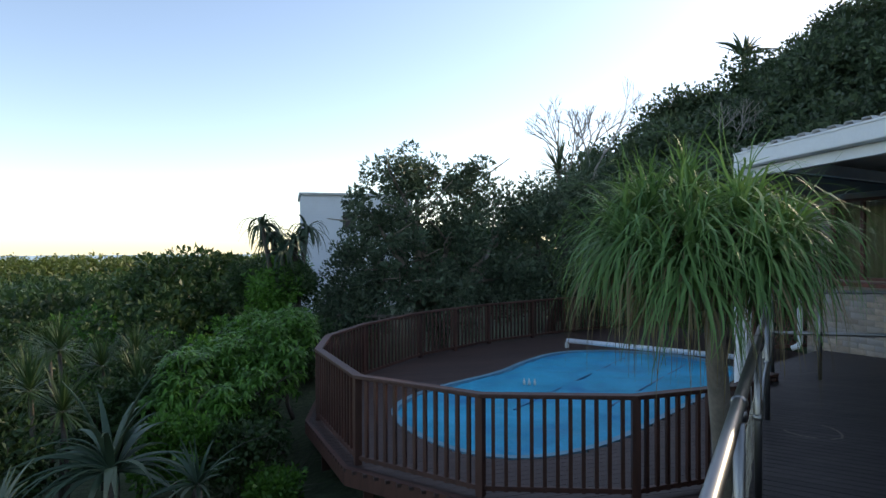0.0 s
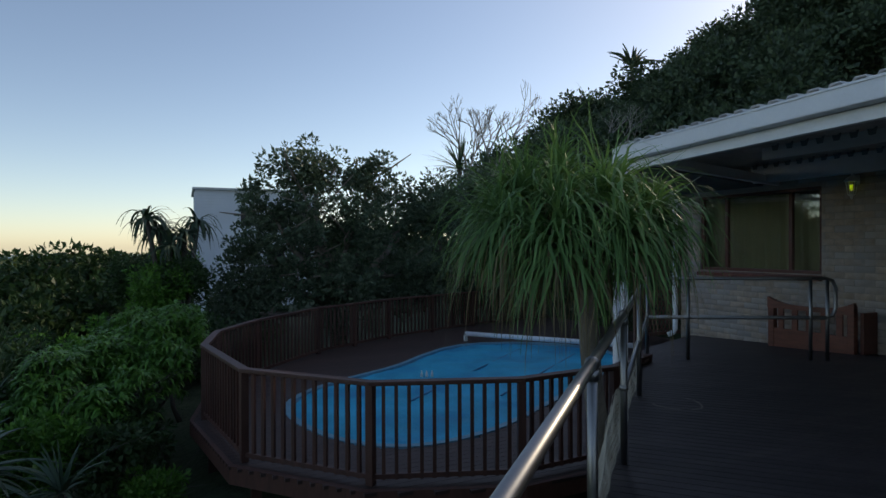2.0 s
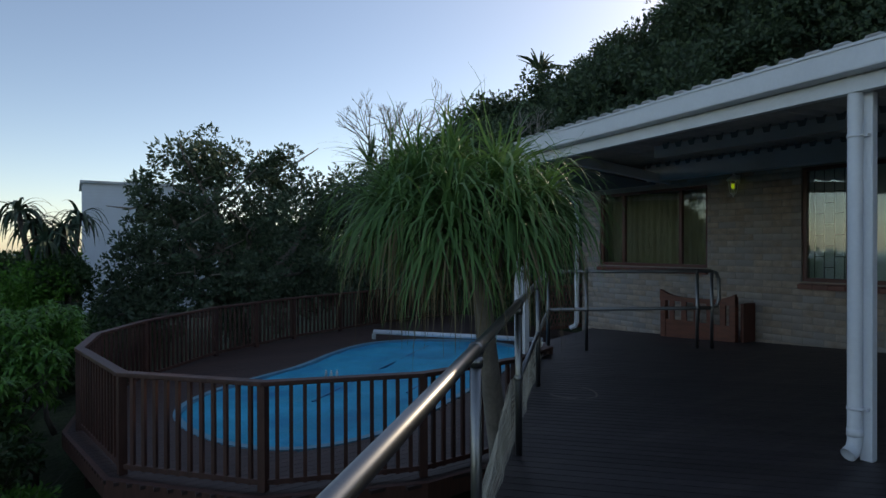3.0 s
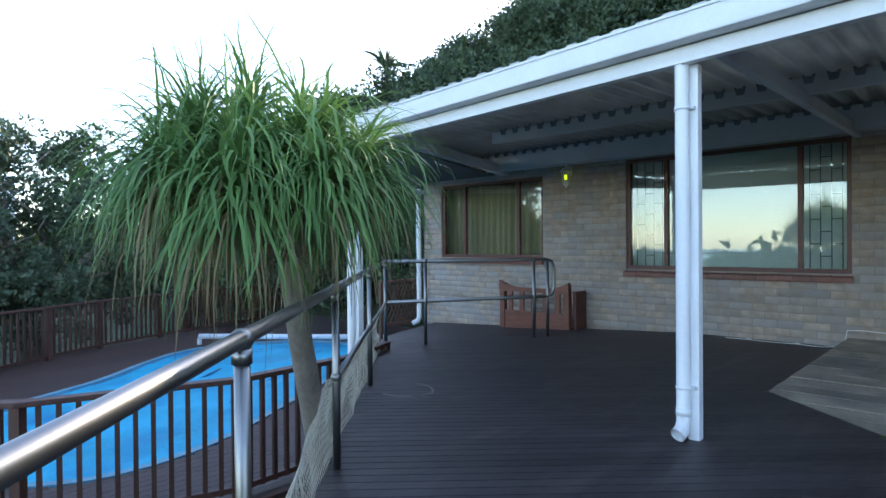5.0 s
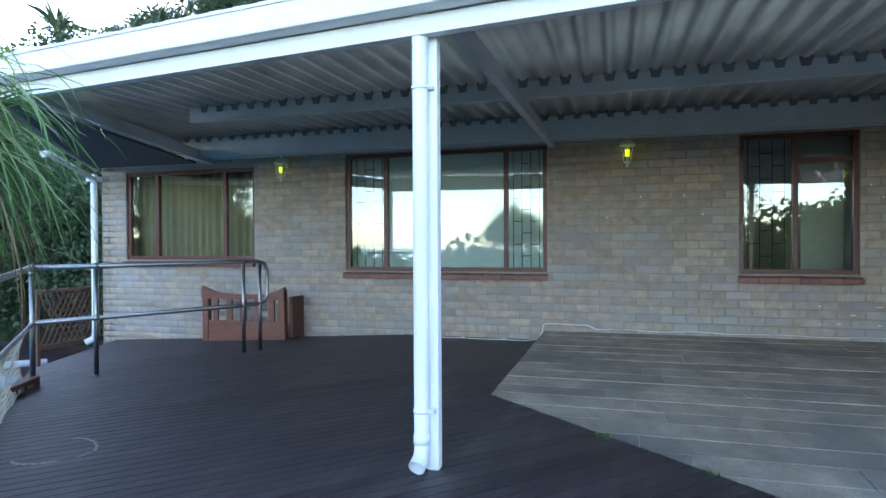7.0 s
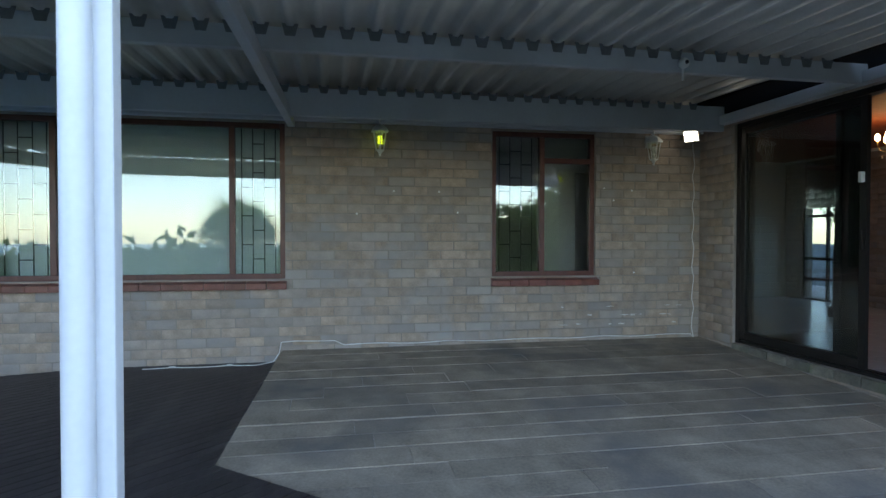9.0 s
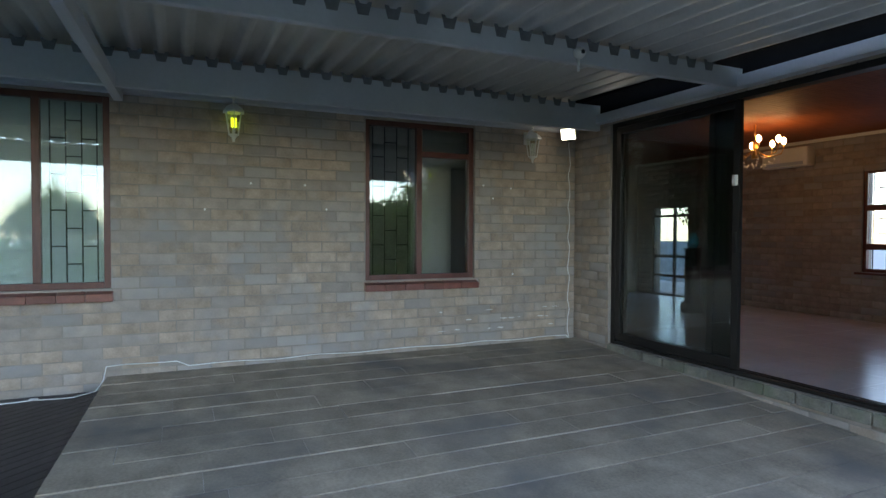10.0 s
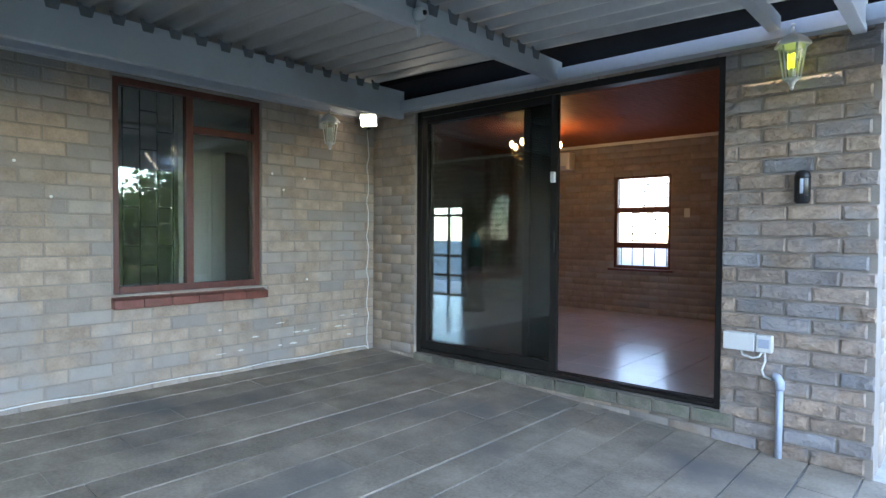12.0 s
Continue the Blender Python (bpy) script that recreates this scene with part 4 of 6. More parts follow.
# ---------- pool terrace ----------
FENCE = [(6.5, 7.55), (5.63, 7.15), (4.33, 7.06), (2.83, 7.56), (1.70, 8.79), (1.34, 10.78), (1.57, 12.11), (2.34, 13.45), (3.88, 15.2), (6.05, 16.6), (9.2, 17.9), (12.4, 18.6)]
pool_deck = setting(new("floor_pool_deck"), "brown timber pool deck of worn planks", "deck")
outer = [(6.5, 7.35), (5.67, 6.95), (4.27, 6.86), (2.72, 7.40), (1.53, 8.70), (1.14, 10.79), (1.38, 12.2), (2.2, 13.6), (3.77, 15.37), (5.98, 16.8), (9.1, 18.1), (12.8, 18.8), (12.8, 7.35)]


def inside_span(poly, y):
    xs = []
    for i, a in enumerate(poly):
        b = poly[(i + 1) % len(poly)]
        if (a[1] - y) * (b[1] - y) < 0:
            xs.append(a[0] + (b[0] - a[0]) * (y - a[1]) / (b[1] - a[1]))
    return sorted(xs)


POOL = [(2.52, 10.9), (2.55, 10.08), (2.83, 9.25), (3.19, 8.75), (3.65, 8.5), (4.24, 8.5), (5.01, 8.74), (6.0, 9.35), (8.0, 10.6), (9.6, 11.7), (10.1, 12.6), (9.9, 13.6), (9.2, 14.4),
        (8.2, 14.9), (7.2, 14.9), (6.1, 14.1), (5.1, 13.1), (4.2, 12.6), (3.4, 12.1), (2.8, 11.5)]


def smooth_loop(poly, rounds=2):
    for _ in range(rounds):
        q = []
        for i, a in enumerate(poly):
            b = poly[(i + 1) % len(poly)]
            q += [(a[0] * 0.75 + b[0] * 0.25, a[1] * 0.75 + b[1] * 0.25), (a[0] * 0.25 + b[0] * 0.75, a[1] * 0.25 + b[1] * 0.75)]
        poly = q
    return poly


def grown(poly, d):
    n = len(poly)
    out = []
    for i in range(n):
        a, b = Vector(poly[i - 1]), Vector(poly[(i + 1) % n])
        t = (b - a).normalized()
        out.append((poly[i][0] + t.y * d, poly[i][1] - t.x * d))
    return out


pool_s = smooth_loop(POOL)
area = sum(a[0] * b[1] - b[0] * a[1] for a, b in zip(pool_s, pool_s[1:] + pool_s[:1]))
if area < 0:
    pool_s = pool_s[::-1]
hole = grown(pool_s, 0.10)
yb = 6.88
while yb < 18.9:
    ym = yb + 0.055
    span = inside_span(outer, ym)
    if len(span) >= 2:
        cuts = inside_span(hole, ym)
        xs = [span[0]] + cuts + [span[-1]]
        for i in range(0, len(xs) - 1, 2):
            if xs[i + 1] - xs[i] > 0.08:
                b = boxed(xs[i], xs[i + 1], yb, yb + 0.113, POOL_Z - 0.035, POOL_Z)
                part("board", b, POOLDECK, pool_deck)
    yb += 0.12
bm = bmesh.new()
rim_out, rim_in = outer[:-1], [(x + (0.05 if x < 5 else 0), y + (0.05 if y < 10 else -0.05)) for x, y in outer[:-1]]
for (a, b), (c, d) in zip(zip(rim_out, rim_out[1:]), zip(rim_in, rim_in[1:])):
    prism(bm, [a, b, d, c], POOL_Z - 0.20, POOL_Z + 0.004)
part("rim_board", bm, RAILWOOD, pool_deck, "dark curved rim board round the pool deck")
bm = bmesh.new()
for x, y in outer[1:-2]:
    box(bm, x + 0.25, x + 0.37, y + 0.15, y + 0.27, ground_z(x, y) - 0.5, POOL_Z - 0.04)
part("stilt", bm, RAILWOOD, pool_deck)

# the pool: shell, coping and cover
pool = thing("swimming_pool", (6, 11.5, POOL_Z), "curved swimming pool under a bright blue bubble cover", "pool")
bm = bmesh.new()
n = len(pool_s)
cop_in = grown(pool_s, 0.0)
lo, hi, ih, il = ([bm.verts.new((x, y, z)) for x, y in ring] for ring, z in ((hole, POOL_Z - 0.3), (hole, POOL_Z + 0.015), (cop_in, POOL_Z + 0.015), (cop_in, POOL_Z - 0.5)))
for i in range(n):
    j = (i + 1) % n
    bm.faces.new((lo[i], lo[j], hi[j], hi[i]))
    bm.faces.new((hi[i], hi[j], ih[j], ih[i]))
    bm.faces.new((ih[i], ih[j], il[j], il[i]))
part("coping", bm, COPING, pool, "pale blue-green tiled coping")
# the cover: a sheet with seams and soft wrinkles
rng2 = random.Random(9)
cv, cf, grid = [], [], {}
STEP = 0.09
for iy in range(int((15.1 - 8.3) / STEP)):
    yy = 8.4 + iy * STEP
    sp = inside_span(pool_s, yy)
    if len(sp) < 2:
        continue
    nx = 60
    rowi = []
    for k in range(nx + 1):
        xx = sp[0] + (sp[-1] - sp[0]) * k / nx
        u = (xx + yy) / R2
        seam = min(abs((u * 0.75) % 1 - 0.5), 0.06) / 0.06
        z = POOL_Z - 0.045 + 0.030 * noise.noise((xx * 1.3, yy * 1.9, 0)) + 0.024 * noise.noise(((xx + yy) * 3.2, (xx - yy) * 1.1, 3)) + 0.010 * noise.noise((xx * 9, yy * 6, 5)) + 0.012 * seam
        rowi.append(len(cv))
        cv.append((xx, yy, z))
    grid[iy] = rowi
ks = sorted(grid)
for a, b in zip(ks, ks[1:]):
    for k in range(60):
        cf.append((grid[a][k], grid[a][k + 1], grid[b][k + 1], grid[b][k]))
raw_mesh("pool_cover", cv, cf, COVER, pool, smooth=True)
tagged(pool.children[-1], "bright blue plastic bubble cover with seams")
bm = bmesh.new()
prism(bm, pool_s, POOL_Z - 0.6, POOL_Z - 0.1)
part("water_body", bm, COVER, pool)

for a_, b_ in (((4.4, 10.6), (8.5, 14.0)), ((5.9, 10.3), (9.3, 12.9))):
    part("seam", straight(bmesh.new(), a_, b_, 0.03, POOL_Z - 0.06, POOL_Z - 0.022, 0.003), SEAM, pool, "darker welded seam")
for fx, fy in ((5.22, 12.16), (5.30, 12.11), (5.40, 12.08)):
    fl_ = thing("pool_floater", (fx, fy, POOL_Z - 0.03), "small white chlorine floater on the pool cover", "pool floater", "floaters on the pool cover")
    b = bmesh.new()
    tube(b, [(fx, fy, POOL_Z - 0.045), (fx, fy, POOL_Z + 0.02), (fx, fy, POOL_Z + 0.05)], [0.025, 0.025, 0.018], 10)
    part("cup", b, PLASTIC, fl_)
    b = bmesh.new()
    tube(b, [(fx, fy, POOL_Z + 0.05), (fx, fy, POOL_Z + 0.085)], 0.014, 8)
    part("cap", b, PLASTIC, fl_)
roller = thing("cover_roller", (9, 13.7, POOL_Z), "white tube roller for the pool cover", "pool roller")
ra, rb = Vector((7.75, 15.45, -0.90)), Vector((10.45, 12.1, -0.90))
b = bmesh.new()
tube(b, [ra, rb], 0.06, 12)
part("roller_tube", b, WHITE, roller)
for p in (ra, rb):
    part("roller_leg", boxed(p.x - 0.04, p.x + 0.04, p.y - 0.04, p.y + 0.04, POOL_Z, -0.95, 0.006), PLASTIC, roller)


# ---------- timber fence round the pool ----------
fence = thing("pool_fence", (1.7, 8.8, POOL_Z), "dark red-brown timber baluster fence round the pool", "fence")
RAIL_TOP = -0.02
slat_me = bpy.data.meshes.new("slat")
b = boxed(-0.019, 0.019, -0.019, 0.019, POOL_Z + 0.05, RAIL_TOP - 0.045)
b.to_mesh(slat_me)
b.free()
slat_me.materials.append(RAILWOOD)
post_me = bpy.data.meshes.new("post")
b = boxed(-0.042, 0.042, -0.042, 0.042, POOL_Z, RAIL_TOP - 0.04, 0.004)
b.to_mesh(post_me)
b.free()
post_me.materials.append(RAILWOOD)
finv = world_of(fence).inverted()


def place(name, me, m, parent, inv):
    o = new(name, me)
    o.parent = parent
    o.matrix_parent_inverse = inv
    o.matrix_basis = m
    return o


for i, (a, b) in enumerate(zip(FENCE, FENCE[1:])):
    a, b = Vector(a), Vector(b)
    d = b - a
    ang = math.atan2(d.y, d.x)
    c = bmesh.new()
    straight(c, a - d.normalized() * 0.02, b + d.normalized() * 0.02, 0.115, RAIL_TOP - 0.045, RAIL_TOP + 0.001 * (i % 2), 0.008)
    part("top_rail", c, RAILWOOD, fence)
    c = bmesh.new()
    straight(c, a, b, 0.045, POOL_Z + 0.06, POOL_Z + 0.11, 0.004)
    part("bottom_rail", c, RAILWOOD, fence)
    k = max(2, round(d.length / 0.137))
    for j in range(k):
        p = a + d * j / k
        me_, nm = (post_me, "post") if j == 0 or (d.length > 2.4 and j == k // 2) else (slat_me, "slat")
        place(nm, me_, Matrix.Translation((p.x, p.y, 0)) @ Matrix.Rotation(ang, 4, 'Z'), fence, finv)

# ---------- steel handrail ----------
RZ = 0.935
steel_rail = thing("handrail", (2.45, 3.42, -0.12), "brushed stainless steel tube handrail along the deck edge", "handrail")
o0 = 1.07


def hp(x):
    return Vector((x, x + o0))


def rz(x):
    return 0.88 + (x - 2.6) * 0.014


HX1 = 6.62
b = bmesh.new()
tube(b, [(*hp(-0.9), rz(-0.9)), (*hp(HX1), rz(HX1))], 0.025, 14)
part("top_rail", b, STEEL, steel_rail)
b = bmesh.new()
tube(b, [(*hp(3.81), 0.39), (*hp(HX1), 0.42)], 0.019, 10)
part("lower_rail", b, STEEL, steel_rail)
post_x = (0.75, 2.62, 3.81, 5.2, HX1)
for x in post_x:
    p = hp(x)
    b = bmesh.new()
    tube(b, [(*p, deck_z(*p) - 0.02), (*p, rz(x) - 0.03)], 0.023, 12)
    part("post", b, STEEL, steel_rail)
    b = bmesh.new()
    ball(b, (*p, rz(x) - 0.002), 0.034, 0.95, 14)
    tube(b, [(*p, rz(x) - 0.07), (*p, rz(x) - 0.028)], 0.029, 12)
    part("fitting", b, STEEL, steel_rail)
    if x > 3:
        b = bmesh.new()
        ball(b, (*p, 0.36 + (x + 0.9) * 0.008), 0.033, 0.9, 12)
        part("clamp", b, STEEL, steel_rail)
cross = thing("barrier_rail", (8.6, 7.1, -0.2), "stainless steel tube barrier crossing the ramp", "handrail")
c0, c1 = Vector((HX1, HX1 + o0)), Vector((8.72, 6.60))
dd = (c1 - c0).normalized()
b = bmesh.new()
tube(b, [(*c0, RZ), (*(c1 - dd * 0.12), RZ), (*(c1 - dd * 0.035), RZ - 0.03), (*c1, RZ - 0.12), (*c1, 0.55), (*(c1 - dd * 0.035), 0.46), (*(c1 - dd * 0.12), 0.43), (*c0, 0.43)], 0.024, 12)
part("rail_loop", b, STEEL, cross)
for f in (0.22, 0.87):
    p = c0 + (c1 - c0) * f
    b = bmesh.new()
    tube(b, [(*p, deck_z(*p)), (*p, RZ)], 0.022, 12)
    part("post", b, STEEL, cross)
    for zz in (RZ, 0.43):
        b = bmesh.new()
        ball(b, (*p, zz), 0.034, 1, 12)
        part("fitting", b, STEEL, cross)
b = bmesh.new()
p = c1 - dd * 0.10
tube(b, [(*p, deck_z(*p)), (*p, RZ - 0.02)], 0.022, 12)
part("post", b, STEEL, cross)

# ---------- loose cord netting along the handrail ----------
rn = random.Random(3)
cu = bpy.data.curves.new("netting", 'CURVE')
cu.dimensions, cu.bevel_depth, cu.bevel_resolution = '3D', 0.0017, 0


def net_point(u, v):
    x = 2.75 + 3.85 * u
    top = -0.09 + 0.46 * (u / 0.275) ** 0.8 if u < 0.275 else 0.37 - 0.05 * math.sin(math.pi * (u - 0.275) / 0.725)
    low = -0.14
    z = low + (top - low) * v
    bulge = 0.06 * math.sin(v * math.pi) + 0.03 * noise.noise((u * 14, v * 3, 1))
    p = hp(x) + Vector((-1, 1)).normalized() * (0.05 + bulge * 0.8)
    return (p.x, p.y, z + 0.02 * noise.noise((u * 20, v * 5, 7)))


NU, NV = 150, 13
for i in range(NU):
    for sgn in (1, -1):
        pts = []
        for j in range(NV + 1):
            u = (i + sgn * j * 0.5) / NU
            if 0 <= u <= 1:
                pts.append(net_point(u, j / NV))
        if len(pts) > 1:
            sp = cu.splines.new('POLY')
            sp.points.add(len(pts) - 1)
            for q, p in zip(sp.points, pts):
                q.co = (*p, 1)
for v in (0.0, 1.0):
    sp = cu.splines.new('POLY')
    sp.points.add(90)
    for k in range(91):
        sp.points[k].co = (*net_point(k / 90, v), 1)
for k in range(9):                               # slack gathered strands
    sp = cu.splines.new('POLY')
    sp.points.add(24)
    u1, v0_ = rn.uniform(0.0, 0.12), rn.uniform(0.7, 1.0)
    for q in range(25):
        f = q / 24
        x_, y_, z_ = net_point(0.285 + (u1 - 0.285) * f, v0_ * (1 - f) + 0.04)
        sp.points[q].co = (x_ + 0.01 * math.sin(q + k), y_ + 0.012 * math.sin(1.3 * q + 2 * k), z_ - 0.05 * math.sin(math.pi * f), 1)
cu.materials.append(NET)
tagged(new("netting", cu), "pale slack cord netting tied along the handrail", "netting")


# ---------- wall lanterns ----------
def lantern(at, out, lit, label):
    """A six-sided carriage lantern; out is the way from the wall."""
    out = Vector(out)
    t = thing("wall_lantern", at, label, "wall lamp", "carriage lanterns on brick")
    c = Vector(at) + out * 0.13
    back = Vector(at)
    side = Vector((-out.y, out.x, 0))
    b = bmesh.new()
    m = Matrix.Translation(back) @ Matrix(((out.x, side.x, 0, 0), (out.y, side.y, 0, 0), (0, 0, 1, 0), (0, 0, 0, 1)))
    box(b, 0.0, 0.02, -0.04, 0.04, 0.05, 0.19, 0.006, m)
    tube(b, [back + Vector((0, 0, 0.12)), back + out * 0.05 + Vector((0, 0, 0.18)), c + Vector((0, 0, 0.20))], 0.010, 8)
    part("bracket", b, PLASTIC, t)

    def ring(r, z):
        return [c + Vector((math.cos(a) * r, math.sin(a) * r, z)) for a in [math.pi / 3 * k for k in range(6)]]
    top, low = ring(0.075, 0.10), ring(0.045, -0.10)
    b = bmesh.new()
    for p, q in zip(top, low):
        tube(b, [p, q], 0.005, 5)
    for rg in (top, low):
        for k in range(6):
            tube(b, [rg[k], rg[(k + 1) % 6]], 0.006, 5)
    part("cage", b, PLASTIC, t)
    b = bmesh.new()
    rings = [[b.verts.new(p) for p in ring(r, z)] for r, z in ((0.102, 0.095), (0.100, 0.108), (0.075, 0.14), (0.04, 0.165), (0.012, 0.178))]
    for r0, r1 in zip(rings, rings[1:]):
        for k in range(6):
            b.faces.new((r0[k], r0[(k + 1) % 6], r1[(k + 1) % 6], r1[k]))
    b.faces.new(rings[-1])
    b.faces.new(rings[0][::-1])
    tube(b, [c + Vector((0, 0, 0.17)), c + Vector((0, 0, 0.215))], 0.008, 8)
    ball(b, c + Vector((0, 0, 0.222)), 0.014, 1, 8)
    part("cap", b, PLASTIC, t)
    b = bmesh.new()
    tube(b, [c + Vector((0, 0, -0.10)), c + Vector((0, 0, -0.125)), c + Vector((0, 0, -0.16))], [0.045, 0.02, 0.006], 8)
    ball(b, c + Vector((0, 0, -0.155)), 0.012, 1, 8)
    part("finial", b, PLASTIC, t)
    b = bmesh.new()
    ts, ls = [b.verts.new(p) for p in ring(0.072, 0.097)], [b.verts.new(p) for p in ring(0.043, -0.097)]
    for k in range(6):
        b.faces.new((ts[k], ts[(k + 1) % 6], ls[(k + 1) % 6], ls[k]))
    o = part("glass", b, GLASS_LAMP, t)
    o.visible_shadow = False
    b = bmesh.new()
    tube(b, [c + Vector((0, 0, -0.09)), c + Vector((0, 0, -0.03))], 0.014, 8)
    part("bulb_holder", b, PLASTIC, t)
    b = bmesh.new()
    for k in range(3):
        a = 2 * math.pi * k / 3
        q = c + Vector((math.cos(a) * 0.016, math.sin(a) * 0.016, 0))
        tube(b, [q + Vector((0, 0, -0.035)), q + Vector((0, 0, 0.05))], 0.011, 8)
    part("bulb", b, BULB if lit else PLASTIC, t, "glowing yellow-green bulb" if lit else "unlit bulb")
    return t


lantern((WALL_X - 0.012, 7.22, 2.20), (-1, 0, 0), True, "white carriage lantern with a glowing yellow bulb on brick")
lantern((WALL_X - 0.012, 2.44, 2.22), (-1, 0, 0), True, "white carriage lantern with a glowing yellow bulb on brick")
lantern((WALL_X - 0.012, -0.72, 2.20), (-1, 0, 0), False, "white carriage lantern, unlit, beside the floodlight")
lantern((6.25, DOOR_Y + 0.016, 2.28), (0, 1, 0), True, "white carriage lantern with a glowing bulb on the pier")

fl = thing("floodlight", (10.05, -1.22, 2.36), "small white floodlight glowing in the veranda corner", "floodlight")
fm = look((9.98, -1.14, 2.37), (8.4, 1.4, 1.2))
part("housing", boxed(-0.085, 0.085, -0.065, 0.065, 0.004, 0.04, 0.006, fm), PLASTIC, fl)
part("lens", boxed(-0.078, 0.078, -0.058, 0.058, -0.002, 0.003, 0, fm), FLOOD, fl, "glowing white lens")
b = bmesh.new()
tube(b, [fm @ Vector((0, 0, 0.04)), (10.12, -1.3, 2.38), (10.19, -1.33, 2.38)], 0.012, 8)
part("arm", b, BLACKPL, fl)
b = bmesh.new()
tube(b, [(10.185, -1.30, 2.33), (10.10, -1.26, 2.33)], 0.012, 8)
ball(b, (10.09, -1.25, 2.33), 0.022, 1, 10)
part("sensor", b, BLACKPL, fl)

camp = thing("dome_camera", (7.92, 0.3, 2.45), "small white eyeball camera hanging on the beam", "camera")
b = bmesh.new()
ball(b, (7.87, 0.3, 2.52), 0.045, 0.9, 12)
part("body", b, PLASTIC, camp)
b = bmesh.new()
ball(b, (7.83, 0.3, 2.52), 0.016, 1, 10)
part("lens", b, BLACKPL, camp)
b = bmesh.new()
tube(b, [(7.88, 0.3, 2.49), (7.88, 0.3, 2.39)], 0.010, 8)
part("aerial", b, PLASTIC, camp)

# cable along the wall foot and up the corner
cb = bpy.data.curves.new("cable", 'CURVE')
cb.dimensions, cb.bevel_depth, cb.bevel_resolution = '3D', 0.0045, 2


def run(pts):
    sp = cb.splines.new('POLY')
    sp.points.add(len(pts) - 1)
    for q, p in zip(sp.points, pts):
        q.co = (*p, 1)


pts = [(WALL_X - 0.02, -1.30, 2.35 - 0.05 * k + 0) for k in range(48)]
pts = [(WALL_X - 0.022 + 0.006 * math.sin(k * 1.7), -1.31 + 0.012 * math.sin(k * 0.9), z) for k, (_, _, z) in enumerate(pts)]
k = 0
y = -1.28
while y < 3.40:
    pts.append((WALL_X - 0.03 - 0.008 * math.sin(k), y, 0.045 + 0.006 * math.sin(k * 0.7) + (0.05 if y > 2.9 else 0.0)))
    y += 0.1
    k += 1
pts += [(WALL_X - 0.04, 3.47, 0.09), (WALL_X - 0.05, 3.49, -0.02), (WALL_X - 0.06, 3.55, -0.108)]
for k in range(26):
    a = k * 0.5
    pts.append((WALL_X - 0.10 - 0.07 * (1 + math.cos(a)) * 0.6, 3.7 + 0.055 * k * 0.8 + 0.14 * math.sin(a), -0.112))
run(pts)
cb.materials.append(PLASTIC)
tagged(new("cable", cb), "thin white electric cable along the foot of the brick wall", "cable")

# ---------- electric box, pipe and sensor on the pier ----------
eb = thing("junction_box", (6.58, DOOR_Y, 0.5), "white plastic electric box with a timer on the brick pier", "electric box")
YF = DOOR_Y + 0.017
part("box", boxed(6.447, 6.635, YF, YF + 0.06, 0.485, 0.60, 0.006), PLASTIC, eb)
part("timer", boxed(6.345, 6.440, YF, YF + 0.055, 0.485, 0.595, 0.008), PLASTIC, eb, "white timer with a grey display")
part("display", boxed(6.362, 6.423, YF + 0.0555, YF + 0.059, 0.515, 0.57), PVC, eb)
b = bmesh.new()
tube(b, [(6.53, YF + 0.03, 0.487), (6.52, YF + 0.035, 0.455), (6.46, YF + 0.035, 0.44), (6.42, YF + 0.035, 0.455), (6.405, YF + 0.03, 0.487)], 0.007, 8)
tube(b, [(6.39, YF + 0.03, 0.487), (6.385, YF + 0.035, 0.43), (6.405, YF + 0.035, 0.37), (6.39, YF + 0.035, 0.33), (6.34, YF + 0.035, 0.315), (6.31, YF + 0.035, 0.318)], 0.007, 8)
part("flex", b, PLASTIC, eb)
pp = thing("conduit_pipe", (6.36, DOOR_Y + 0.05, -0.18), "grey-blue plastic conduit pipe rising from the paving", "pipe")
b = bmesh.new()
tube(b, [(6.30, YF + 0.04, pave_z(6.30, -1.4) - 0.02), (6.30, YF + 0.035, 0.29)], 0.021, 12)
part("pipe", b, PVC, pp)
b = bmesh.new()
tube(b, [(6.30, YF + 0.035, 0.26), (6.30, YF + 0.035, 0.31), (6.315, YF + 0.035, 0.335), (6.34, YF + 0.035, 0.34)], 0.027, 12)
part("elbow", b, PVC, pp)
ds = thing("alarm_sensor", (6.20, DOOR_Y, 1.45), "black plastic outdoor alarm sensor on the brick pier", "sensor")
b = bmesh.new()
tube(b, [(6.20, YF + 0.035, 1.43), (6.20, YF + 0.035, 1.445), (6.20, YF + 0.035, 1.60), (6.20, YF + 0.035, 1.625), (6.20, YF + 0.035, 1.635)], [0.035, 0.045, 0.045, 0.038, 0.02], 14)
part("body", b, BLACKPL, ds)
for zz in (1.47, 1.585):
    b = bmesh.new()
    tube(b, [(6.20, YF + 0.035, zz), (6.20, YF + 0.035, zz + 0.012)], 0.0465, 14)
    part("ring", b, BLACKPL, ds)
part("window", boxed(6.188, 6.205, YF + 0.077, YF + 0.083, 1.49, 1.58, 0.003), PVC, ds)

# ---------- wooden bench end leaning by the wall ----------
hb = thing("wooden_headboard", (9.75, 7.6, -0.3), "red-brown wooden slatted bench back standing by the wall", "bench")
hx = 9.72


def hz_(y):
    return deck_z(hx, y)


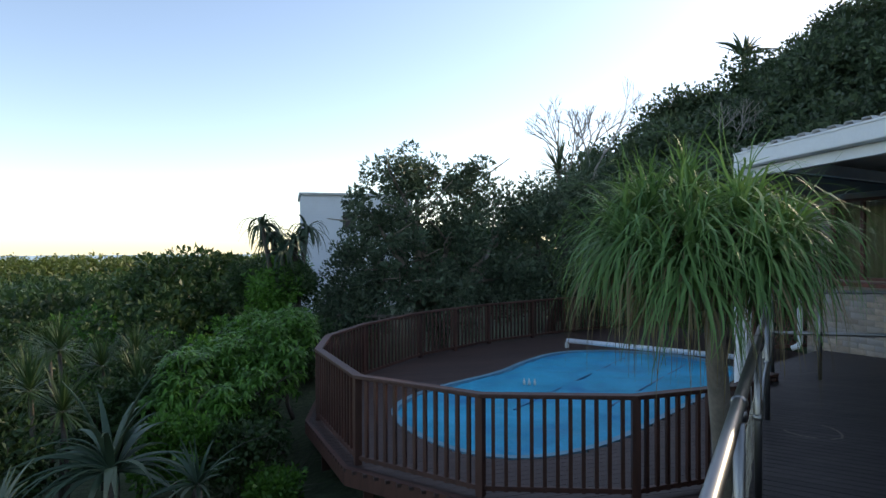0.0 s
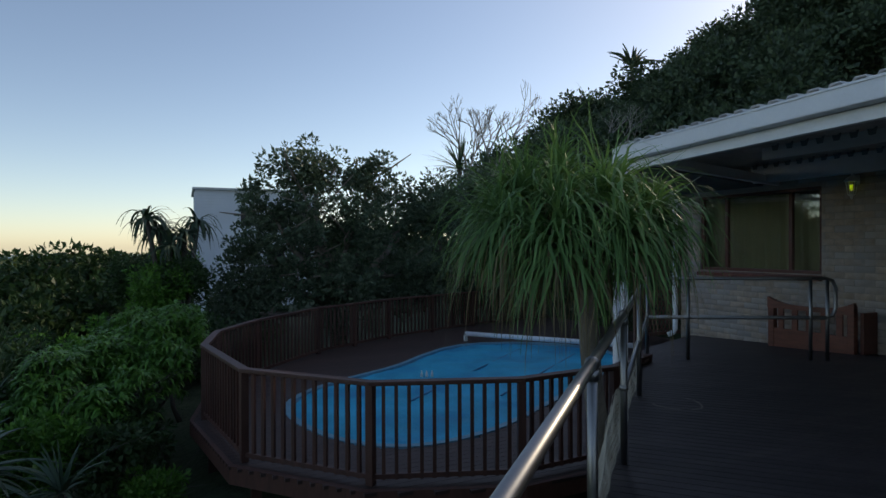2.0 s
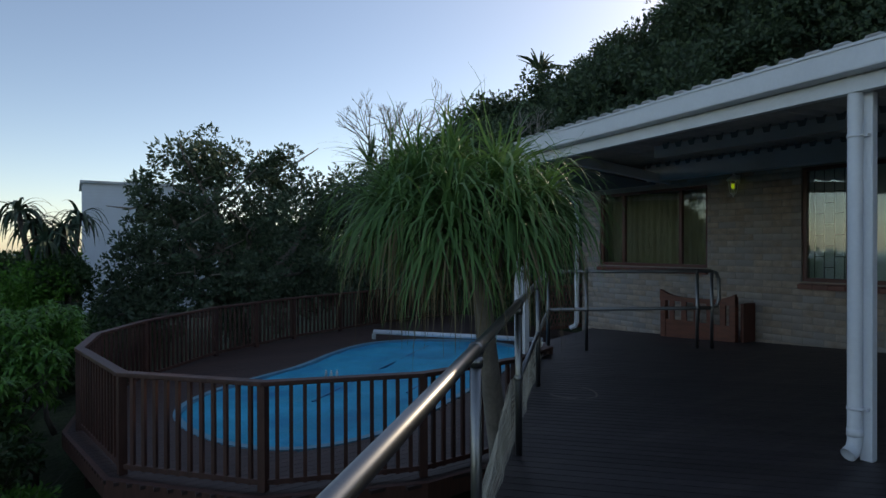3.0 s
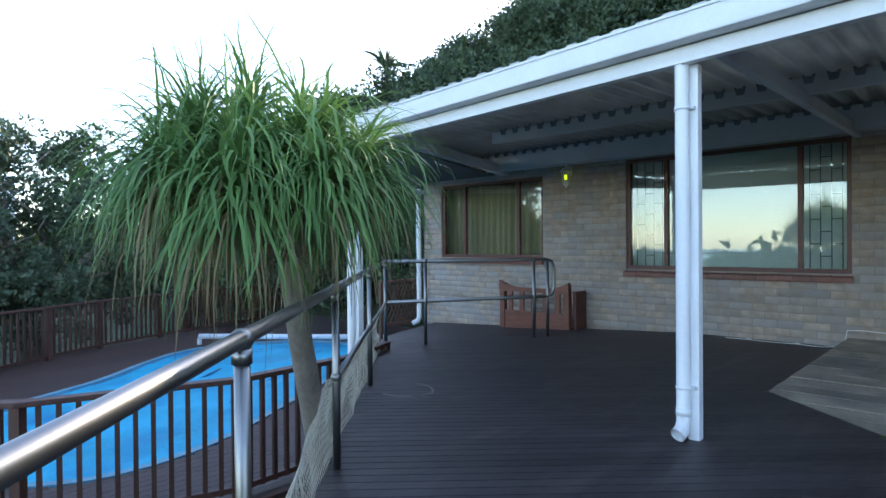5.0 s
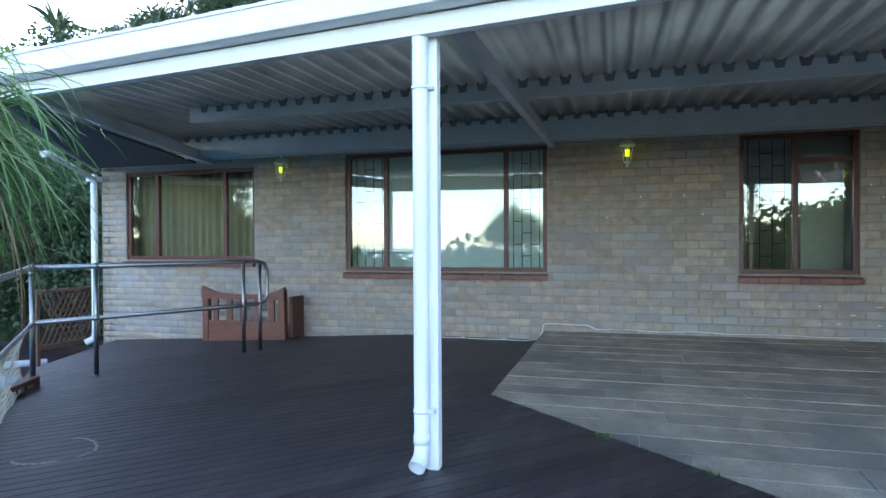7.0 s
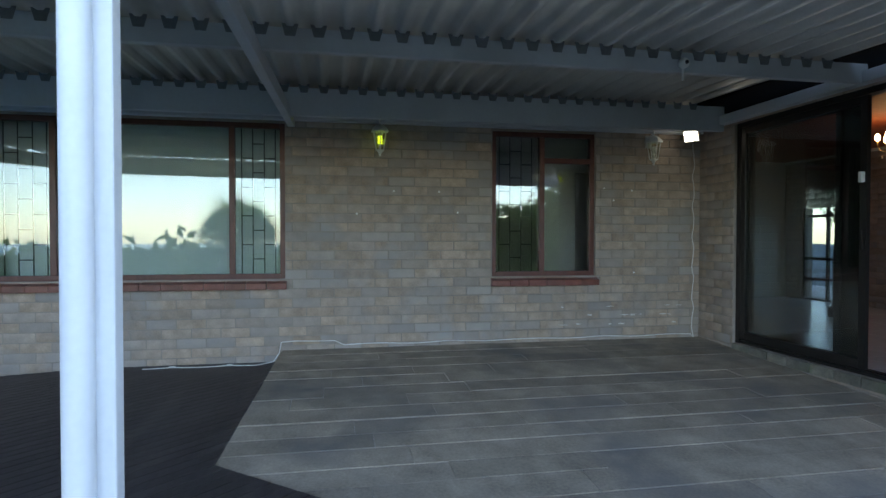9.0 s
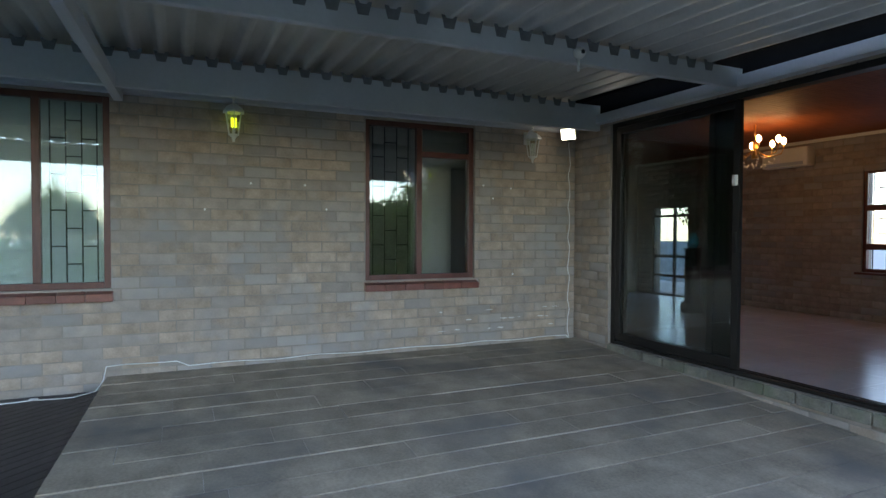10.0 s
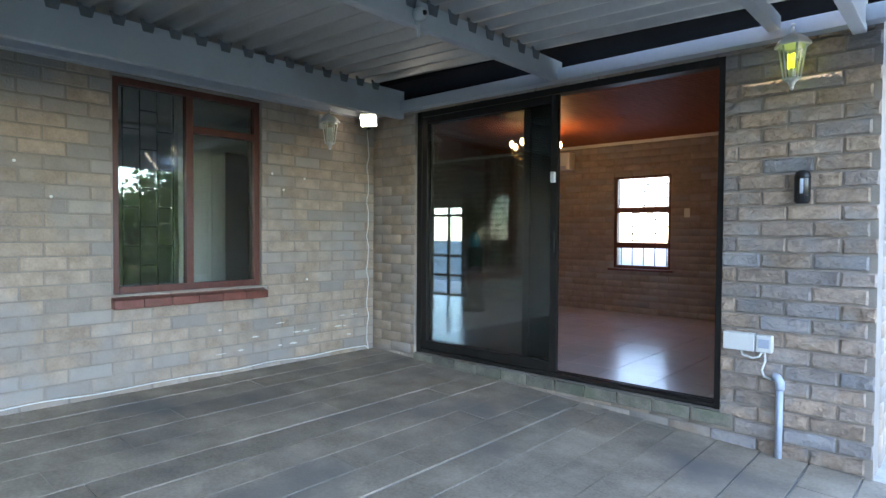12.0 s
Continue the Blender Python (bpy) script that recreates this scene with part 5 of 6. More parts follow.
ya0, ya1 = 6.98, 8.32
part("post", boxed(hx, hx + 0.09, ya0, ya0 + 0.10, hz_(ya0), 0.50, 0.01), BENCHWOOD, hb)
part("post", boxed(hx, hx + 0.09, ya1 - 0.10, ya1, hz_(ya1), 0.50, 0.01), BENCHWOOD, hb)
b = bmesh.new()
npt = 16
tops = []
for i in range(npt + 1):
    u = i / npt
    yy = ya0 + (ya1 - ya0) * u
    zt = 0.43 + 0.11 * abs(2 * u - 1) ** 3.5
    tops.append((yy, zt))
ring_pts = tops + [(ya1, 0.36), (ya0, 0.36)]
fr = [b.verts.new((hx - 0.012, yy, zz)) for yy, zz in ring_pts]
bk = [b.verts.new((hx + 0.055, yy, zz)) for yy, zz in ring_pts]
b.faces.new(fr)
b.faces.new(bk[::-1])
for i in range(len(fr)):
    j = (i + 1) % len(fr)
    b.faces.new((fr[i], fr[j], bk[j], bk[i]))
part("top_rail", b, BENCHWOOD, hb)
part("lower_panel", boxed(hx + 0.01, hx + 0.05, ya0 + 0.1, ya1 - 0.1, -0.33, 0.05, 0.006), BENCHWOOD, hb)
for i in range(5):
    yy = ya0 + 0.1 + (ya1 - ya0 - 0.2) * (i + 0.5) / 5
    part("slat", boxed(hx + 0.012, hx + 0.045, yy - 0.045, yy + 0.045, 0.04, 0.37, 0.006), BENCHWOOD, hb)
part("side_panel", boxed(hx + 0.1, hx + 0.42, ya0 - 0.07, ya0 - 0.02, hz_(ya0), 0.40, 0.01), FRAME, hb, "darker side board")

# lattice panel behind the barrier
lat = thing("lattice_panel", (10.0, 11.0, -0.6), "brown diamond lattice panel below the deck end", "trellis")
for k in range(10):
    for sgn in (1, -1):
        xa = 9.62 + k * 0.10
        b = bmesh.new()
        m = Matrix.Translation((xa, 11.0, 0.0)) @ Matrix.Rotation(radians(62 * sgn), 4, 'Y')
        box(b, -0.46, 0.46, -0.006 + 0.012 * sgn, 0.006 + 0.012 * sgn, -0.012, 0.012, 0, m)
        part("lath", b, LATTICE, lat)
for z0_, z1_ in ((0.40, 0.45), (-0.47, -0.40)):
    part("frame", boxed(9.4, 10.75, 10.97, 11.03, z0_, z1_, 0.004), LATTICE, lat)
for x0_ in (9.35, 10.7):
    part("frame", boxed(x0_, x0_ + 0.05, 10.97, 11.03, -1.6, 0.45, 0.004), LATTICE, lat)

# ---------- living room things ----------
ch = thing("chandelier", (9.85, -4.02, 2.69), "gilt chandelier with glowing candle bulbs", "chandelier")
cc = Vector((9.85, -4.02, 2.34))
b = bmesh.new()
tube(b, [cc + Vector((0, 0, 0.345)), cc + Vector((0, 0, 0.14))], 0.008, 8)
tube(b, [cc + Vector((0, 0, 0.14)), cc + Vector((0, 0, 0.06)), cc, cc + Vector((0, 0, -0.1))], [0.015, 0.045, 0.02, 0.05], 10)
part("stem", b, GOLD, ch)
for k in range(8):
    a = math.pi / 4 * k
    w = Vector((math.cos(a), math.sin(a), 0))
    b = bmesh.new()
    tube(b, [cc + w * 0.03, cc + w * 0.16 + Vector((0, 0, -0.09)), cc + w * 0.30 + Vector((0, 0, -0.05)), cc + w * 0.33 + Vector((0, 0, 0.02))], 0.008, 8)
    tube(b, [cc + w * 0.33 + Vector((0, 0, 0.02)), cc + w * 0.33 + Vector((0, 0, 0.07))], 0.011, 8)
    part("arm", b, GOLD, ch)
    b = bmesh.new()
    ball(b, cc + w * 0.33 + Vector((0, 0, 0.115)), 0.030, 1.6, 8)
    part("candle_bulb", b, CANDLE, ch)
    b = bmesh.new()
    for q in range(3):
        ball(b, cc + w * (0.12 + 0.08 * q) + Vector((0, 0, -0.14 - 0.03 * (2 - q))), 0.012, 1.5, 6)
    part("crystal", b, PLASTIC, ch)
ac = thing("air_conditioner", (10.7, LR_BACK + 0.1, 2.4), "white wall air conditioner on inner brick wall", "air conditioner")
part("body", boxed(10.30, 11.05, LR_BACK + 0.01, LR_BACK + 0.21, 2.29, 2.58, 0.03), PLASTIC, ac)
part("louvre", boxed(10.36, 10.99, LR_BACK + 0.212, LR_BACK + 0.222, 2.31, 2.36, 0.004), PVC, ac)
sw_ = tagged(part("light_switch", boxed(8.44, 8.52, LR_BACK + 0.009, LR_BACK + 0.02, 1.50, 1.63, 0.004), PLASTIC, None), "white light switch on the inner brick wall", "switch")
st = thing("plant_stand", (11.2, -4.4, LR_FLOOR), "dark tall pedestal with a blue vase and dry twigs", "plant stand")
b = bmesh.new()
tube(b, [(11.2, -4.4, LR_FLOOR), (11.2, -4.4, 0.18), (11.2, -4.4, 0.2), (11.2, -4.4, 1.0), (11.2, -4.4, 1.03)], [0.17, 0.17, 0.12, 0.12, 0.16], 14)
part("pedestal", b, BLACKPL, st)
b = bmesh.new()
tube(b, [(11.2, -4.4, 1.03), (11.2, -4.4, 1.1), (11.2, -4.4, 1.2), (11.2, -4.4, 1.27)], [0.05, 0.09, 0.07, 0.04], 14)
part("vase", b, COVER, st)
rt = random.Random(8)
b = bmesh.new()
for k in range(26):
    a = rt.uniform(0, 6.28)
    r, h = rt.uniform(0.05, 0.35), rt.uniform(0.25, 0.6)
    tube(b, [(11.2, -4.4, 1.25), (11.2 + r * 0.4 * math.cos(a), -4.4 + r * 0.4 * math.sin(a), 1.25 + h * 0.6), (11.2 + r * math.cos(a), -4.4 + r * math.sin(a), 1.25 + h)], 0.004, 4)
    for q in range(4):
        f = 0.5 + q * 0.13
        ball(b, (11.2 + r * f * math.cos(a) + rt.uniform(-.02, .02), -4.4 + r * f * math.sin(a), 1.25 + h * f), 0.014, 1.5, 6)
part("twigs", b, DARKBARK, st)

# weeds at the paving edge and scuffed ring on the deck
wg = np.random.default_rng(70)
for wx, wy in ((6.42, 2.62), (6.50, 2.70), (5.95, 2.08)):
    w_ = thing("weed", (wx, wy, -0.15), "small green weed in the paving joint", "weed", "weeds at the paving edge")
    n = 16
    a = wg.uniform(0, 6.28, n)
    el = wg.uniform(0.2, 1.2, n)
    d_ = np.stack([np.cos(a) * np.cos(el), np.sin(a) * np.cos(el), np.sin(el)], 1)
    v, f_ = ribbon_arrays(np.array([[wx, wy, -0.15]]) + d_ * 0.02, d_, wg.uniform(0.04, 0.09, n), np.full(n, 0.014), np.full(n, 0.8), 3, wg, 0.9)
    raw_mesh("blades", v, f_, LEAF_BRIGHT, w_)

RINGX, RINGY = 5.28, 5.88
b = bmesh.new()
for r0_, a0_, a1_ in ((0.24, -1.3, 0.5), (0.19, 2.6, 4.2), (0.22, 4.6, 5.0)):
    ring0 = []
    for k in range(19):
        a = a0_ + (a1_ - a0_) * k / 18
        rr = r0_ * (1 + 0.06 * math.sin(3 * a))
        wv = 0.008 + 0.020 * math.sin(k * 2.1) ** 2
        ring0.append([b.verts.new((RINGX + q * math.cos(a), RINGY + q * math.sin(a) * 0.9, -0.1165)) for q in (rr, rr + wv)])
    for q0, q1 in zip(ring0, ring0[1:]):
        b.faces.new((q0[0], q0[1], q1[1], q1[0]))
part("scuff_ring", b, MORTAR, deck, "pale scuffed ring worn into the boards")


# ---------- ponytail palm ----------
nr = np.random.default_rng(11)
palm = thing("ponytail_palm", (4.55, 6.10, POOL_Z), "ponytail palm with a grey trunk and drooping green straps", "palm")
b = bmesh.new()
tube(b, [(4.62, 6.05, POOL_Z - 0.05), (4.55, 5.98, -0.85), (4.32, 5.75, -0.42), (4.06, 5.50, 0.10), (3.84, 5.28, 0.55), (3.70, 5.14, 0.92), (3.62, 5.05, 1.15)],
     [0.17, 0.13, 0.095, 0.08, 0.072, 0.066, 0.066], 14)
part("trunk", b, BARK, palm)
PC = Vector((3.42, 4.92, 1.58))
HEADS = [PC + Vector(d) for d in ((-0.06, 0.06, 0.20), (0.26, -0.06, 0.12), (-0.30, 0.12, 0.10), (0.02, -0.30, 0.06), (0.10, 0.32, 0.08), (0.42, 0.18, -0.02), (-0.26, -0.26, -0.02), (-0.28, 0.36, 0.0),
                                  (0.32, -0.32, -0.06), (-0.48, -0.04, -0.08), (0.50, -0.10, -0.12), (0.30, 0.44, -0.12), (-0.02, -0.48, -0.18), (-0.40, 0.30, -0.22), (0.10, 0.50, -0.22), (-0.36, -0.36, -0.24), (0.0, 0.0, -0.08))]
b = bmesh.new()
for hd in HEADS:
    root = Vector((3.63, 5.06, 1.10))
    tube(b, [root, root.lerp(hd, 0.5) - Vector((0, 0, 0.05)), hd], [0.055, 0.04, 0.03], 9)
part("crown_wood", b, BARK, palm)
B, D, LN, WD, DR = [], [], [], [], []
B2, D2, LN2, WD2, DR2 = [], [], [], [], []
for k, h in enumerate(HEADS):
    n = int(nr.integers(120, 210))
    a = nr.uniform(0, 2 * math.pi, n)
    el = np.radians(nr.uniform(-20, 80, n))
    w = np.stack([np.cos(a) * np.cos(el), np.sin(a) * np.cos(el), np.sin(el)], 1)
    outw = np.array([h[0] - PC.x, h[1] - PC.y, 0.0]) * 0.9
    w = unit(w + outw)
    B.append(np.array(h) + w * 0.04 + nr.normal(size=(n, 3)) * 0.025)
    D.append(w)
    LN.append(nr.uniform(0.30, 0.74, n) * nr.uniform(0.8, 1.12))
    WD.append(nr.uniform(0.011, 0.026, n))
    DR.append(nr.uniform(1.2, 4.2, n))
    m = 30
    a = nr.uniform(0, 2 * math.pi, m)
    w = np.stack([np.cos(a), np.sin(a), nr.uniform(-0.4, 0.2, m)], 1)
    B2.append(np.array(h) + w * 0.04 - np.array([0, 0, 0.05]))
    D2.append(unit(w + outw * 0.5))
    LN2.append(nr.uniform(0.5, 0.85, m))
    WD2.append(nr.uniform(0.007, 0.014, m))
    DR2.append(nr.uniform(3.0, 5.0, m))
for hd, up, lo_, hi_ in ((HEADS[0], 34, 0.28, 0.56), (HEADS[2], 30, 0.28, 0.5), (HEADS[7], 16, 0.25, 0.45)):
    a = nr.uniform(0, 2 * math.pi, up)
    tilt_ = nr.uniform(0.05, 0.7, up)
    w = unit(np.stack([np.cos(a) * tilt_, np.sin(a) * tilt_, np.ones(up)], 1))
    B.append(np.array(hd) + w * 0.04)
    D.append(w)
    LN.append(nr.uniform(lo_, hi_, up))
    WD.append(nr.uniform(0.010, 0.018, up))
    DR.append(nr.uniform(0.2, 1.6, up))
v, f_ = ribbon_arrays(np.concatenate(B), np.concatenate(D), np.concatenate(LN), np.concatenate(WD), np.concatenate(DR), 10, nr, 0.9, 0.13)
raw_mesh("leaves", v, f_, PALM_LEAF, palm)
v, f_ = ribbon_arrays(np.concatenate(B2), np.concatenate(D2), np.concatenate(LN2), np.concatenate(WD2), np.concatenate(DR2), 8, nr, 0.9, 0.06)
tagged(raw_mesh("dry_leaves", v, f_, PALM_DRY, palm), "brown dry hanging straps")


# ---------- trees ----------
def limbs(bm, foot, ends, r0, rnd, sub=3, wander=0.25):
    """A trunk that forks towards the given ends, with twigs."""
    foot = Vector(foot)
    top = sum((Vector(e) for e in ends), Vector()) / len(ends)
    fork = foot.lerp(top, 0.38)
    tube(bm, [foot, foot.lerp(fork, 0.5) + Vector((rnd.uniform(-.1, .1), rnd.uniform(-.1, .1), 0)), fork], [r0, r0 * 0.85, r0 * 0.7], 10)
    for e in ends:
        e = Vector(e)
        mid = fork.lerp(e, 0.5) + Vector((rnd.uniform(-1, 1), rnd.uniform(-1, 1), rnd.uniform(-0.3, 0.6))) * wander
        tube(bm, [fork, mid, e], [r0 * 0.5, r0 * 0.3, r0 * 0.1], 7)
        for _ in range(sub):
            s_ = mid.lerp(e, rnd.random())
            t_ = s_ + Vector((rnd.uniform(-1, 1), rnd.uniform(-1, 1), rnd.uniform(-0.1, 0.9))) * wander * 2.6
            q_ = s_.lerp(t_, 0.5) + Vector((rnd.uniform(-1, 1), rnd.uniform(-1, 1), rnd.uniform(-1, 1))) * wander * 0.35
            tube(bm, [s_, q_, t_], [r0 * 0.16, r0 * 0.1, r0 * 0.04], 5)


def leafy_tree(name, foot, lobes, label, leaf_mat, leaf=0.13, per_m3=1.0, tufts=26, per=60, trunk_r=0.2, seed=1, tuft_r=(0.22, 0.5), category="tree", bark=DARKBARK):
    """lobes: (x, y, z, radius). Each lobe is filled with tufts of leaves, leaving gaps."""
    rg = np.random.default_rng(seed)
    rd = random.Random(seed)
    t = thing(name, foot, label, category)
    b = bmesh.new()
    limbs(b, foot, [l[:3] for l in lobes], trunk_r, rd, 4, 0.5)
    part("trunk", b, bark, t)
    cs, rs = [], []
    for x, y, z, r in lobes:
        n = max(4, int(tufts * r * r))
        w = unit(rg.normal(size=(n, 3)))
        q = np.array([x, y, z]) + w * r * rg.uniform(0.3, 1.22, (n, 1)) * np.array([1, 1, 0.85])
        cs.append(q)
        rs.append(rg.uniform(*tuft_r, n))
    cs, rs = np.concatenate(cs), np.concatenate(rs)
    pts, ways = clumps(cs, rs, per, rg)
    v, f_ = leaf_arrays(pts, ways, leaf, leaf * 0.5, rg)
    raw_mesh("crown", v, f_, leaf_mat, t)
    return t


leafy_tree("broadleaf_tree", (5.4, 19.4, -1.7), [(4.8, 19.4, 3.5, 1.0), (6.3, 19.6, 3.4, 1.0), (3.9, 19.0, 3.6, 0.75), (3.2, 18.8, 2.5, 0.75), (2.9, 18.8, 1.3, 0.75), (4.1, 18.8, 2.0, 1.2), (5.7, 18.8, 1.9, 1.4),
           (7.6, 19.6, 2.4, 1.0), (3.4, 18.6, 0.4, 1.2), (5.2, 18.5, 0.2, 1.5), (7.3, 19.1, 0.5, 1.4), (2.2, 18.5, -0.4, 0.9)],
           "large dark green broadleaf tree behind the pool fence", LEAF_TREE, 0.135, tufts=30, per=84, trunk_r=0.28, seed=2, tuft_r=(0.18, 0.42), bark=BARK)
leafy_tree("broadleaf_tree", (9.2, 19.8, -1.6), [(8.5, 19.4, 2.4, 1.2), (9.6, 19.8, 2.7, 1.2), (9.2, 19.3, 0.6, 1.4), (10.9, 19.8, 2.8, 1.3), (10.6, 19.4, 0.0, 1.4), (12.2, 19.6, 0.6, 1.5)],
           "dark green broadleaf tree crowding the fence corner", LEAF_TREE, 0.14, tufts=32, per=70, trunk_r=0.2, seed=3)
leafy_tree("hedge_tree", (13.0, 16.2, -1.6), [(12.4, 15.6, 0.6, 1.3), (13.2, 16.4, 2.0, 1.4), (12.8, 14.8, 1.6, 1.2), (14.0, 15.0, 3.0, 1.4), (13.0, 13.6, 1.2, 1.2), (12.6, 12.9, 0.2, 0.9)],
           "dense dark tree beside the house corner", LEAF_HILL, 0.15, tufts=44, per=50, trunk_r=0.18, seed=4)
leafy_tree("garden_tree", (-2.4, 25.6, -4.4), [(-3.7, 25.4, 0.0, 1.2), (-2.6, 26.6, 0.3, 1.3), (-1.3, 26.7, 0.0, 1.2), (-2.5, 23.6, -0.9, 1.3), (-3.6, 21.6, -1.3, 1.2), (-0.3, 24.0, -0.5, 1.1), (-0.1, 27.4, 0.3, 1.1), (-2.2, 24.8, -2.2, 1.6), (-0.4, 22.6, -1.9, 1.3)],
           "dark round-headed garden tree below the terrace", LEAF_SHRUB, 0.24, tufts=30, per=46, trunk_r=0.25, seed=5)
for q, (x, y, z, r) in enumerate([(-14.7, 44.0, -3.6, 3.2), (-12.4, 49.7, -3.6, 3.4), (-8.6, 52.2, -3.4, 3.2), (-10.9, 36.8, -4.0, 2.6), (-7.2, 31.6, -3.9, 2.2), (-17, 34, -4.0, 2.8), (-4, 40, -2.6, 2.6)]):
    leafy_tree("garden_tree", (x, y, ground_z(x, y) - 0.2), [(x - r * 0.5, y, z, r * 0.7), (x + r * 0.5, y + 0.4, z + 0.1, r * 0.65), (x, y - r * 0.6, z - 0.7, r * 0.7), (x + 0.3 * r, y + r * 0.5, z + 0.25, r * 0.55)],
               "leafy green tree lower down the garden slope", LEAF_SHRUB if q % 2 else LEAF_HILL, 0.25, tufts=9, per=110, trunk_r=0.2, seed=20 + q, tuft_r=(0.4, 0.9))
# trees to the south-west, seen mirrored in the window panes
leafy_tree("garden_tree", (-8.5, -7.5, -4.5), [(-8.5, -7.5, 2.2, 1.9), (-7.2, -8.8, 2.8, 1.6), (-9.5, -6.0, 1.0, 1.6), (-8.0, -10.0, 1.8, 1.8), (-7.6, -7.4, 0.0, 2.0), (-9.5, -4.4, -0.6, 1.6), (-8.2, -11.8, 0.4, 2.0), (-8.2, -3.4, 1.1, 1.2), (-8.0, -5.2, 1.7, 1.3)],
           "broad green garden tree beyond the deck", LEAF_SHRUB, 0.28, tufts=20, per=50, trunk_r=0.25, seed=41, tuft_r=(0.3, 0.7))
leafy_tree("garden_tree", (-15, 2.0, -5.5), [(-15, 2, -2.2, 2.0), (-14.4, 4.8, -2.4, 1.9), (-15.5, -1.2, -1.9, 2.0), (-14.6, 7.4, -2.4, 1.9), (-14.0, 9.6, -2.4, 1.6)],
           "low green garden trees beyond the deck", LEAF_SHRUB, 0.3, tufts=16, per=50, trunk_r=0.2, seed=42, tuft_r=(0.3, 0.7))

leafy_tree("garden_tree", (-15.5, 30.0, -7), [(-15.5, 30, 1.5, 2.0), (-17.0, 28.2, 2.6, 1.8), (-14.8, 31.8, 3.4, 1.6), (-17.5, 31.5, 4.0, 1.7), (-16.0, 29.6, 5.0, 1.5), (-19.0, 28.0, 1.0, 2.0), (-18.4, 33.5, 2.0, 2.0), (-16.4, 30.2, -0.8, 2.2), (-13.6, 27.0, 2.8, 1.8), (-19.5, 32.0, 4.4, 2.0), (-17.0, 29.0, 6.0, 1.5), (-13.4, 25.6, 0.5, 2.0), (-15.4, 33.0, 5.2, 1.5), (-20.0, 30.0, 6.2, 1.6)],
           "tall open-crowned garden tree down the slope", LEAF_SHRUB, 0.26, tufts=20, per=50, trunk_r=0.3, seed=43, tuft_r=(0.3, 0.7))

# bright shrubs outside the fence
for q, lob in enumerate([[(-0.6, 11.7, -0.55, 0.5), (-0.1, 12.3, -0.5, 0.5), (-0.7, 11.2, -0.8, 0.45)], [(0.5, 12.8, -0.35, 0.55), (1.0, 13.1, -0.2, 0.5), (0.2, 12.4, -0.55, 0.5)],
                         [(0.8, 12.1, -0.65, 0.5), (0.3, 11.4, -0.85, 0.45), (0.0, 10.9, -0.95, 0.4)], [(1.0, 13.9, -0.2, 0.5), (0.2, 14.4, -0.3, 0.5)]]):
    rg = np.random.default_rng(60 + q)
    fx, fy = lob[0][0], lob[0][1]
    t = thing("leafy_shrub", (fx, fy, ground_z(fx, fy)), "bright green shrub with long drooping leaflets", "shrub", "bright shrubs by the fence")
    b = bmesh.new()
    limbs(b, (fx, fy, ground_z(fx, fy) - 0.1), [l[:3] for l in lob], 0.05, random.Random(q), 5, 0.3)
    part("stem", b, DARKBARK, t)
    B, D = [], []
    for x, y, z, r in lob:
        n = 85
        w = unit(rg.normal(size=(n, 3)) + np.array([0, -0.2, 0.6]))
        c = np.array([x, y, z]) + w * r * rg.uniform(0.5, 1.05, (n, 1))
        for k in range(11):
            a = rg.uniform(0, 2 * math.pi, n)
            d_ = np.stack([np.cos(a), np.sin(a), rg.uniform(-0.5, 0.5, n)], 1)
            B.append(c + rg.normal(size=(n, 3)) * 0.02)
            D.append(unit(d_ + w * 0.5))
    B, D = np.concatenate(B), np.concatenate(D)
    n = len(B)
    v, f_ = ribbon_arrays(B, D, rg.uniform(0.13, 0.24, n), rg.uniform(0.034, 0.055, n), rg.uniform(1.2, 2.6, n), 4, rg, 0.95)
    raw_mesh("leaves", v, f_, LEAF_BRIGHT, t)

